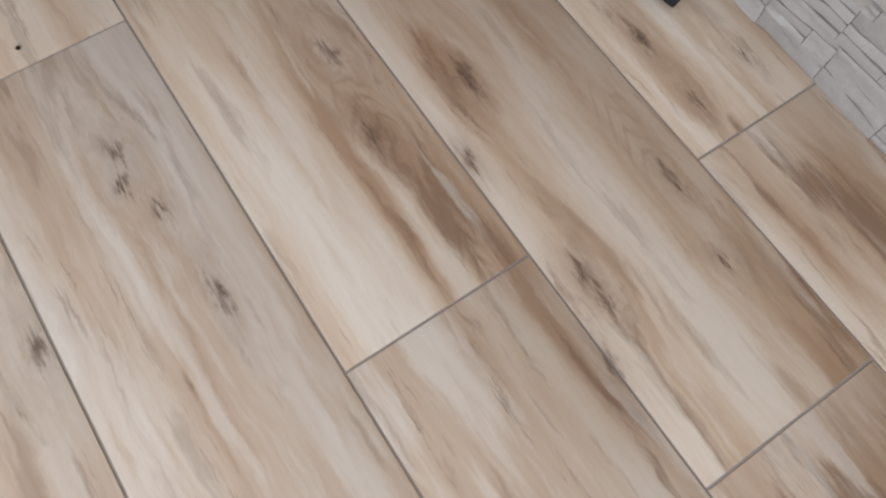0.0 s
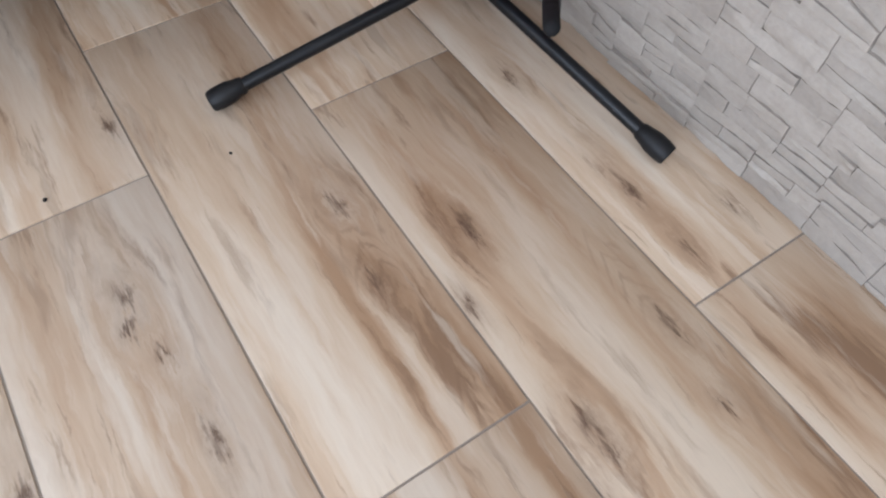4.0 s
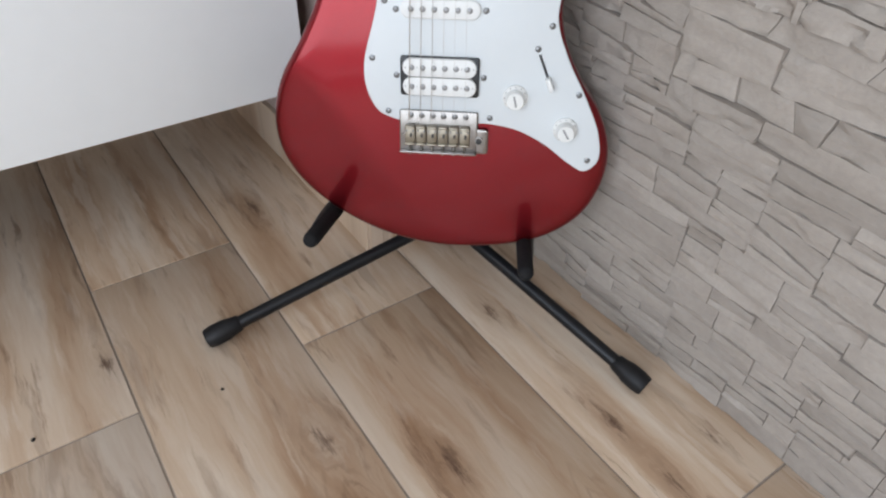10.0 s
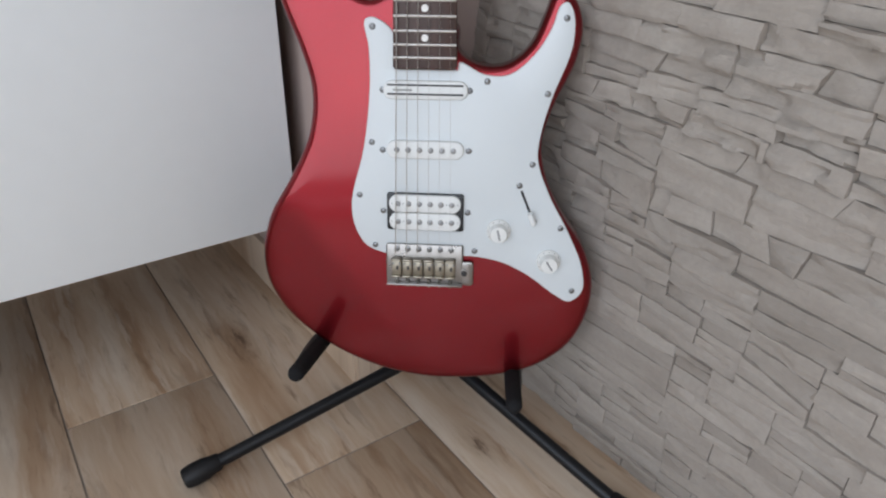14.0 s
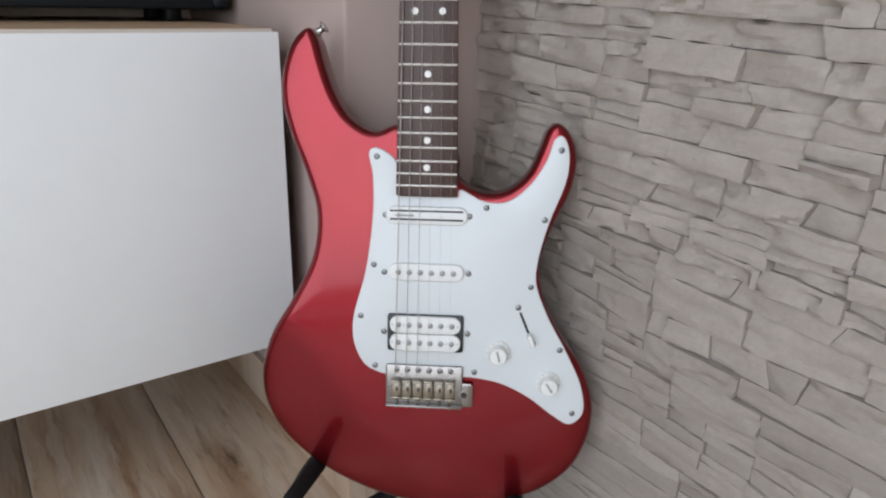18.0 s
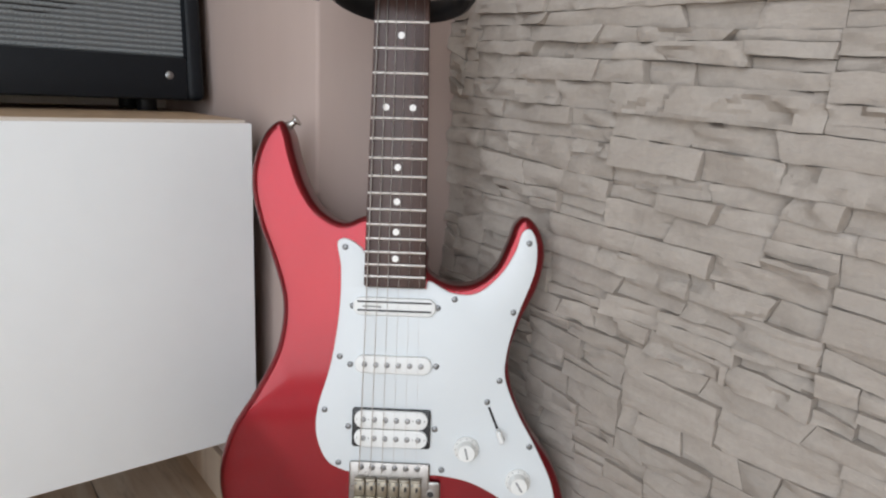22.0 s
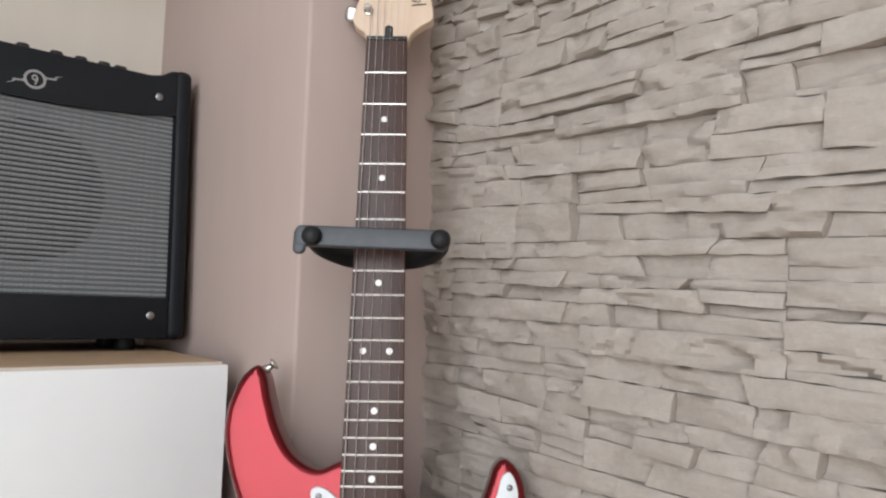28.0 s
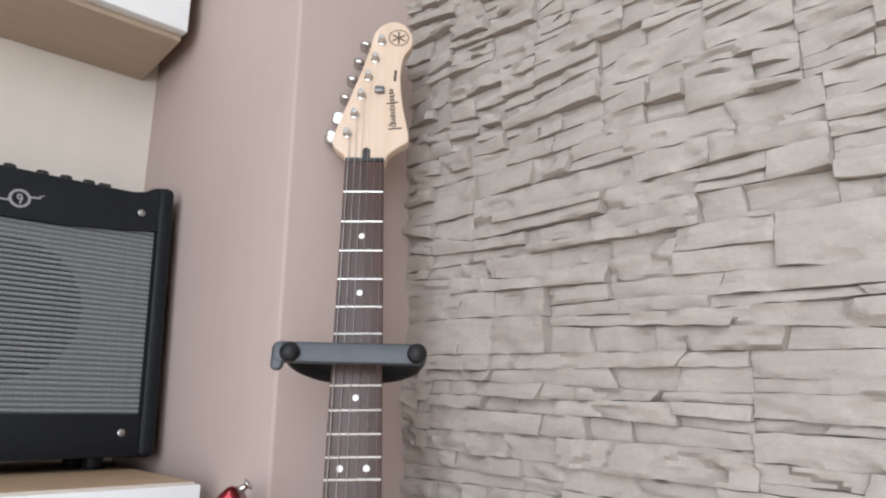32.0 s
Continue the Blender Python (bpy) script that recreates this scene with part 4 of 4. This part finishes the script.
def make_amp():
    amp = thing("guitar_amplifier", pose(AMP_X, AMP_Y, AMP_Z), "small black vinyl-covered guitar amplifier with grey grille on a cabinet", "amplifier")
    hw, low, lip, top, deep = 0.1830, 0.0140, 0.3555, 0.3700, 0.165
    for x in (-hw + 0.06, hw - 0.06):
        for y in (0.045, deep - 0.03):
            part("foot", lathe([(0.011, 0.0), (0.012, 0.002), (0.012, 0.0150)], pose(x, y, 0), 16), M_RUBBER, amp)
    part("case", box((-hw + 0.012, 0.016, low), (hw - 0.012, deep, lip - 0.03), 0.004), M_TOLEX, amp)
    for s in (-1, 1):
        lo, hi = sorted((s * hw, s * (hw - 0.022)))
        part("side_panel", box((lo, 0.0, low), (hi, deep, top), 0.0085, 4), M_TOLEX, amp)
    # front frame, swept up to the cheeks
    gx, g0, g1 = 0.1625, 0.0660, 0.3060
    part("front_rail", box((-hw + 0.0205, 0.0015, low + 0.001), (hw - 0.0205, 0.02, g0), 0.003), M_TOLEX, amp)
    bm = bmesh.new()
    rise = ((0.0205, top - 0.001), (0.028, top - 0.0035), (0.038, lip + 0.004), (0.052, lip + 0.0005))
    line = [(-hw + d, z) for d, z in rise] + [(0.025 * k, lip) for k in range(-4, 5)] + [(hw - d, z) for d, z in rise[::-1]]
    prof = []
    for x, zt in line:
        zl = g1 - 0.0135 * max(0.0, 1 - (x / gx) ** 2)       # the rail's lower edge sags towards the middle
        prof.append([bm.verts.new(p) for p in ((x, 0.0015, zl), (x, 0.0015, zt - 0.006), (x, 0.0035, zt - 0.0015), (x, 0.008, zt), (x, 0.03, zt), (x, 0.03, zl))])
    for a, b in zip(prof, prof[1:]):
        for j in range(6):
            bm.faces.new((a[j], b[j], b[(j + 1) % 6], a[(j + 1) % 6]))
    bm.faces.new(prof[0])
    bm.faces.new(prof[-1][::-1])
    part("front_rail", bm, M_TOLEX, amp)
    for s in (-1, 1):
        lo, hi = sorted((s * (hw - 0.0205), s * gx))
        part("front_stile", box((lo, 0.0016, g0 - 0.004), (hi, 0.02, g1 + 0.004), 0.001), M_TOLEX, amp)
    part("control_panel", box((-hw + 0.021, 0.03, lip - 0.032), (hw - 0.021, 0.11, lip - 0.004), 0.002), M_BLACKPL, amp)
    for k in range(7):
        x = -0.1200 + 0.036 * k if k < 3 else (-0.0099, 0.0264, 0.054, 0.0814)[k - 3]
        part("knob", lathe([(0.0080, 0.0), (0.0078, 0.010), (0.0072, 0.0160), (0.0064, 0.0172), (0, 0.0174)], pose(x, 0.047, lip - 0.004), 18), M_BLACKPL, amp, "black control knob")
    part("jack_plate", box((0.0935, 0.04, lip - 0.004), (0.108, 0.06, lip + 0.013), 0.002), M_BLACKPL, amp)
    # grille of horizontal cords over a dark cloth
    grille = part("grille", box((-gx, 0.0115, g0), (gx, 0.0155, g1)), M_CLOTHBACK, amp, "grey horizontally ribbed grille cloth")
    part("speaker", lathe([(0.084, 0.0), (0.083, 0.0004), (0, 0.0005)], pose(0, 0.0116, (g0 + g1) / 2) @ Matrix.Rotation(radians(90), 4, "X"), 48), M_BLACKPL, amp, "dark round speaker behind the cloth")
    count = 38
    rad = (g1 - g0) / count * 0.36
    bm = bmesh.new()
    ring = [[bm.verts.new((x, 0.0115 - rad * 0.9 * math.sin(a), rad * math.cos(a))) for a in [math.pi * j / 6 for j in range(7)]] for x in (-gx, gx)]
    for j in range(6):
        bm.faces.new((ring[0][j], ring[0][j + 1], ring[1][j + 1], ring[1][j]))
    cord = finish(bm)
    for k in range(count):
        c = part("cord", cord, M_CLOTH, grille)
        c.location.z = g0 + (g1 - g0) * (k + 0.5) / count
    for z, half in ((0.3272, 0.1405), (0.0437, 0.1405)):
        for x in (-half, half):
            part("screw", lathe([(0.0049, 0), (0.0047, 0.0010), (0.0030, 0.0021), (0, 0.0024)], pose(x, 0.0016, z) @ Matrix.Rotation(radians(90), 4, "X"), 18), M_DOME, amp, "domed steel screw")
    # emblem: a toothed ring with a bolt through it, as plain shapes
    bm = bmesh.new()
    ez = 0.3165
    flat = pose(0, 0.0013, ez) @ Matrix.Rotation(radians(90), 4, "X")
    inner = [bm.verts.new(flat @ Vector((0.0086 * math.cos(a), 0.0086 * math.sin(a), 0.0004))) for a in [2 * math.pi * k / 40 for k in range(40)]]
    outer = [bm.verts.new(flat @ Vector(((0.0112 + 0.0010 * (k % 2)) * math.cos(a), (0.0112 + 0.0010 * (k % 2)) * math.sin(a), 0.0004))) for k, a in enumerate([2 * math.pi * k / 40 for k in range(40)])]
    for k in range(40):
        bm.faces.new((inner[k], outer[k], outer[(k + 1) % 40], inner[(k + 1) % 40]))
    for side in (-1, 1):                      # a jagged bolt to either side
        bolt = ((0.0285, 0.0100), (0.0205, 0.0078), (0.0200, 0.0055), (0.0112, 0.0050), (0.0106, 0.0026), (0.0225, 0.0036), (0.0220, 0.0066))
        bm.faces.new([bm.verts.new(flat @ Vector((side * x, side * y, 0.0004))) for x, y in bolt])
    rim = [[bm.verts.new(flat @ Vector((-0.0004 + r * math.cos(a), 0.0020 + 1.2 * r * math.sin(a), 0.0005))) for a in [math.pi * k / 10 for k in range(20)]] for r in (0.0014, 0.0032)]
    for k in range(20):
        bm.faces.new((rim[0][k], rim[1][k], rim[1][(k + 1) % 20], rim[0][(k + 1) % 20]))
    tail = box((-0.0009, -0.0048, 0.0), (0.0009, 0.0042, 0.0006))
    tail.transform(flat @ Matrix.Translation((0.0018, -0.0020, 0)) @ Matrix.Rotation(radians(-14), 4, "Z"))
    merge(bm, tail)
    part("emblem", bm, M_SILVER, amp, "silver printed round emblem")
    # the front leans back a little; the rear stands upright
    done = set()
    for ob in amp.children_recursive:
        if ob.data.name in done:
            continue
        done.add(ob.data.name)
        if ob.name.startswith("cord"):
            continue
        for v in ob.data.vertices:
            v.co.y += LEAN * v.co.z * (1 - v.co.y / deep)
    for ob in grille.children:
        ob.location.y = LEAN * ob.location.z * 0.93


make_amp()

# ---- crumbs on the floor ----
for x, y, r in ((-0.412, 0.372, 0.0017), (-0.585, 0.413, 0.0022)):
    bm = bmesh.new()
    bmesh.ops.create_icosphere(bm, subdivisions=2, radius=r)
    for v in bm.verts:
        v.co *= 1 + 0.35 * noise.noise(v.co * 900)
        v.co.z *= 0.6
    crumb = part("crumb", bm, M_RUBBER)
    crumb.location = (x, y, r * 0.55)
    tagged(crumb, "tiny dark crumb lying on the tiled floor", "crumb", "crumbs on the floor")

# ---- floor tiles ----
TILE_W, TILE_L, TILE_X0, JOINT = 0.1750, 0.6015, -0.316, 0.0022


def make_tiles():
    mesh = finish(box((0, 0, -0.009), (TILE_W - JOINT, TILE_L - JOINT, 0), 0.0009, 2))
    mesh.materials.append(M_TILE)
    for near, far in ((-2.8, BACK_Y), (ROOM_Y, -2.8)):
        for col in range(-9, 2):
            x = TILE_X0 + TILE_W * col + JOINT / 2
            start = {1: -0.010, 0: 0.383, -1: 0.0, -2: 0.391}.get(col, 0.004 if col % 2 else 0.388) - 7 * TILE_L
            for row in range(9):
                y = start + row * TILE_L
                if near <= y + TILE_L and (y <= far if far == BACK_Y else y + TILE_L < far):
                    t = part("floor_tile", mesh, M_TILE, floor)
                    t.location = (x, y + JOINT / 2, random.uniform(-0.0004, 0.0003))


make_tiles()

# ---- stone strips ----
PANEL_W, PANEL_H, PANEL_Z = 0.36, 0.0992, -0.0112
SEAMS = [0.15, 0.30, 0.10, 0.22, 0.06, 0.255, 0.083, 0.27, 0.01, 0.20, 0.05]     # a panel's edge in each course of panels
# Courses of single panels: beds as parts of the panel's height at its near and far end, and the upright joints of each strip.
COURSES = {
    (3, 0): ((0.24, 0.52, 0.84), (0.20, 0.44, 0.80), ((0.125, 0.19), (0.075, 0.103, 0.2), (0.035, 0.128), (0.06, 0.145))),
    (4, 1): ((0.20, 0.42, 0.60, 0.80), (0.20, 0.42, 0.61, 0.80), ((0.2, 0.3), (0.12, 0.25), (0.17, 0.32), (0.1, 0.26), (0.22,))),
    (5, 0): ((0.22, 0.40, 0.56, 0.80), (0.25, 0.38, 0.55, 0.79), ((0.06, 0.19), (0.05, 0.15), (0.06, 0.16), (0.105, 0.17), (0.112, 0.18))),
    (5, 1): ((0.20, 0.41, 0.73, 0.85), (0.23, 0.48, 0.65, 0.81), ((0.4,), (0.36, 0.42), (0.39,), (0.31,), (0.31, 0.4))),
    (6, 0): ((0.20, 0.44, 0.52, 0.70, 0.80), (0.206, 0.43, 0.51, 0.69, 0.81), ((-0.12, 0.015), (-0.1,), (-0.05,), (-0.14,), (-0.08,), (-0.15,))),
    (6, 1): ((0.277, 0.408, 0.60, 0.68, 0.89), (0.206, 0.458, 0.568, 0.74, 0.84), ((0.258,), (0.185, 0.28), (0.215, 0.31), (0.157, 0.28), (0.14, 0.2, 0.345), (0.134, 0.345))),
    (7, 0): ((0.09, 0.34, 0.41, 0.56), (0.27, 0.335, 0.46, 0.64), ((0.055, 0.158), (0.09, 0.174), (0.11,), (0.1, 0.199), (0.054, 0.134))),
    (7, 1): ((0.36, 0.63, 0.75), (0.40, 0.70, 0.90), ((0.388,), (0.388,), (0.358, 0.4), (0.39,))),
    (8, 1): ((0.28, 0.50, 0.76), (0.24, 0.48, 0.72), ((0.074, 0.111, 0.294), (0.111, 0.2), (0.098, 0.168), (0.08, 0.238))),
}


def row_line(k, y):
    """Height of the bed under panel course k; the courses rise a little towards the pier."""
    return min(ROOM_Z, max(0.0, PANEL_Z + k * PANEL_H + 0.042 * (max(y, -0.6) - 0.19) * min(1.0, k / 4)))


def make_stones():
    rng = random.Random(11)
    rest = bmesh.new()
    count = 0
    seams = SEAMS + [rng.uniform(0, PANEL_W) for _ in range(27 - len(SEAMS))]
    for k, seam in enumerate(seams):
        first = int((COL_Y - seam) / PANEL_W) + 1
        for j in range(first, -12, -1):
            y1, y0 = seam + j * PANEL_W, seam + (j - 1) * PANEL_W
            if y0 > COL_Y - 0.004 or y1 < ROOM_Y or row_line(k, y0) > ROOM_Z - 0.012:
                continue
            near = y1 > -0.12 and k < 12
            for corners in panel(k, j, y0, min(y1, COL_Y), rng):
                bm = stone(corners, rng, near)
                if near and count < 300:
                    part("stone", bm, M_STONE, stone_wall)
                    count += 1
                else:
                    merge(rest, bm)
    tagged(part("stones", rest, M_STONE, stone_wall, "split-face stone strips"), kind="stuff")


def panel(k, j, y0, y1, rng):
    """The strips of one cast panel, each as four corners (y, z)."""
    if (k, j) in COURSES:
        yield from laid(k, *COURSES[k, j], y0, y1, rng)
    else:
        cut = y0 + (y1 - y0) * rng.uniform(0.36, 0.64)
        for ends in ((y0, cut), (cut, y1)):
            m = rng.uniform(0.32, 0.68)
            for part_low, part_high in ((0.0, m), (m, 1.0)):
                for ya, yb, low, high in broken(*ends, (part_low, part_low), (part_high, part_high), rng):
                    yield corners_of(k, ya, yb, low, high)


def level(k, y, f):
    """The height at a part f of panel course k."""
    z0, z1 = row_line(k, y), row_line(k + 1, y)
    return z0 + (z1 - z0) * f


def corners_of(k, ya, yb, low, high):
    return (ya, level(k, ya, low[0])), (yb, level(k, yb, low[1])), (yb, level(k, yb, high[1])), (ya, level(k, ya, high[0]))


def broken(ya, yb, low, high, rng):
    """Splits a field of a panel again and again into strips of uneven length and height; beds slope."""
    wide, tall = yb - ya, PANEL_H * (high[0] - low[0] + high[1] - low[1]) / 2
    across = wide > 0.145 or (tall <= 0.030 and wide > 0.075 and rng.random() < 0.5)
    along_bed = not across and (tall > 0.029 or (tall > 0.019 and rng.random() < 0.55))
    if across:
        m = rng.uniform(0.32, 0.68)
        cut = ya + wide * m
        lo, hi = low[0] * (1 - m) + low[1] * m, high[0] * (1 - m) + high[1] * m
        yield from broken(ya, cut, (low[0], lo), (high[0], hi), rng)
        yield from broken(cut, yb, (lo, low[1]), (hi, high[1]), rng)
    elif along_bed:
        m = rng.uniform(0.36, 0.64)
        tilt = rng.uniform(-0.14, 0.14)
        mid = (low[0] + (high[0] - low[0]) * (m - tilt), low[1] + (high[1] - low[1]) * (m + tilt))
        yield from broken(ya, yb, low, mid, rng)
        yield from broken(ya, yb, mid, high, rng)
    else:
        yield ya, yb, low, high


def laid(k, near, far, joints, y0, y1, rng):
    """A panel of whole courses: their beds at the near and far end, and the upright joints in each."""
    beds = ((0.0, *near, 1.0), (0.0, *far, 1.0))
    n = len(near) + 1

    def bed(c, y):
        t = (y - y0) / (y1 - y0)
        wave = 0.0012 * math.sin(23 * y + c * 2.1 + k * 5) if 0 < c < n else 0
        return level(k, y, beds[0][c] * (1 - t) + beds[1][c] * t) + wave

    for c in range(n):
        ends = [y0, *[y for y in joints[c] if y0 + 0.01 < y < y1 - 0.01], y1]
        for ya, yb in list(zip(ends, ends[1:])):
            if yb - ya > 0.09 and rng.random() < 0.6:
                ends.append(ya + (yb - ya) * rng.uniform(0.35, 0.65))
        ends.sort()
        skew = [0.0] + [rng.uniform(-0.005, 0.005) for _ in ends[1:-1]] + [0.0]
        for a in range(len(ends) - 1):
            (ya, sa), (yb, sb) = (ends[a], skew[a]), (ends[a + 1], skew[a + 1])
            if rng.random() < 0.22 and yb - ya > 0.05 and bed(c + 1, ya) - bed(c, ya) > 0.020:
                m = rng.uniform(0.35, 0.65)      # a strip split lengthwise

                def half(y):
                    return bed(c, y) * (1 - m) + bed(c + 1, y) * m

                yield (ya - sa, bed(c, ya)), (yb - sb, bed(c, yb)), (yb, half(yb)), (ya, half(ya))
                yield (ya, half(ya)), (yb, half(yb)), (yb + sb, bed(c + 1, yb)), (ya + sa, bed(c + 1, ya))
            else:
                yield (ya - sa, bed(c, ya)), (yb - sb, bed(c, yb)), (yb + sb, bed(c + 1, yb)), (ya + sa, bed(c + 1, ya))


def soft_step(x):
    x = min(1.0, max(0.0, x))
    return x * x * (3 - 2 * x)


def stone(corners, rng, near):
    """One split-face strip between four corners (y, z): a rough front standing off the backing."""
    out = rng.choice((-0.0036, -0.0022, -0.0008, 0.0008, 0.0022, 0.0040, 0.0060))
    lean, tip = rng.uniform(-0.007, 0.007), rng.uniform(-0.002, 0.0045)
    rough = rng.choice((0.5, 0.8, 1.0, 1.3, 1.8))
    seed = rng.uniform(0, 50)
    calm = 0.3 + 0.7 * soft_step((corners[0][1] - 0.16) / 0.3)      # the lowest courses have flatter relief
    rough, out, lean, tip = rough * calm, out * calm, lean * calm, tip * calm
    (ya, za), (yb, zb), (yc, zc), (yd, zd) = corners
    wide, high = (yb - ya + yc - yd) / 2, (zd - za + zc - zb) / 2
    cell = 0.0050 if near else 0.04
    nx, nz = max(3, round(wide / cell)), max(3, round(high / (0.0036 if near else 0.02)))
    gy, gz = 0.0003 / max(wide, 0.01), 0.0003 / max(high, 0.006)
    bm = bmesh.new()
    front = []
    for j in range(nz + 1):
        row = []
        for i in range(nx + 1):
            a, b = gy + (1 - 2 * gy) * i / nx, gz + (1 - 2 * gz) * j / nz
            y = (ya * (1 - a) + yb * a) * (1 - b) + (yd * (1 - a) + yc * a) * b
            z = (za * (1 - a) + zb * a) * (1 - b) + (zd * (1 - a) + zc * a) * b
            low = noise.noise((y * 17, z * 28, seed))
            fine = noise.noise((y * 62, z * 95, seed + 7))
            chip = soft_step((noise.noise((y * 26, z * 60, seed + 20)) - 0.16) / 0.10)
            ledge = soft_step((noise.noise((y * 11 + seed, z * 75, seed + 31)) - 0.05) / 0.07)
            x = -out + lean * (a - 0.5) + tip * (b - 0.5) - rough * (0.0036 * low + 0.0018 * fine) + rough * (0.0034 * chip + 0.0018 * ledge)
            edge = i in (0, nx) or j in (0, nz)
            if edge:
                x += 0.0004 + 0.0020 * calm * abs(noise.noise((y * 45, z * 45, seed + 3)))
                z += 0.0011 * noise.noise((y * 55, seed, 4)) if j in (0, nz) and 0.002 < z else 0
            row.append(bm.verts.new((min(x, 0.0075), y, z)))
        front.append(row)
    for r0, r1 in zip(front, front[1:]):
        for i in range(nx):
            bm.faces.new((r0[i], r1[i], r1[i + 1], r0[i + 1]))
    rim = front[0] + [r[-1] for r in front[1:]] + front[-1][-2::-1] + [r[0] for r in front[-2:0:-1]]
    back = [bm.verts.new((0.0095, v.co.y, v.co.z)) for v in rim]
    for k in range(len(rim)):
        k2 = (k + 1) % len(rim)
        bm.faces.new((rim[k], rim[k2], back[k2], back[k]))
    return bm


make_stones()
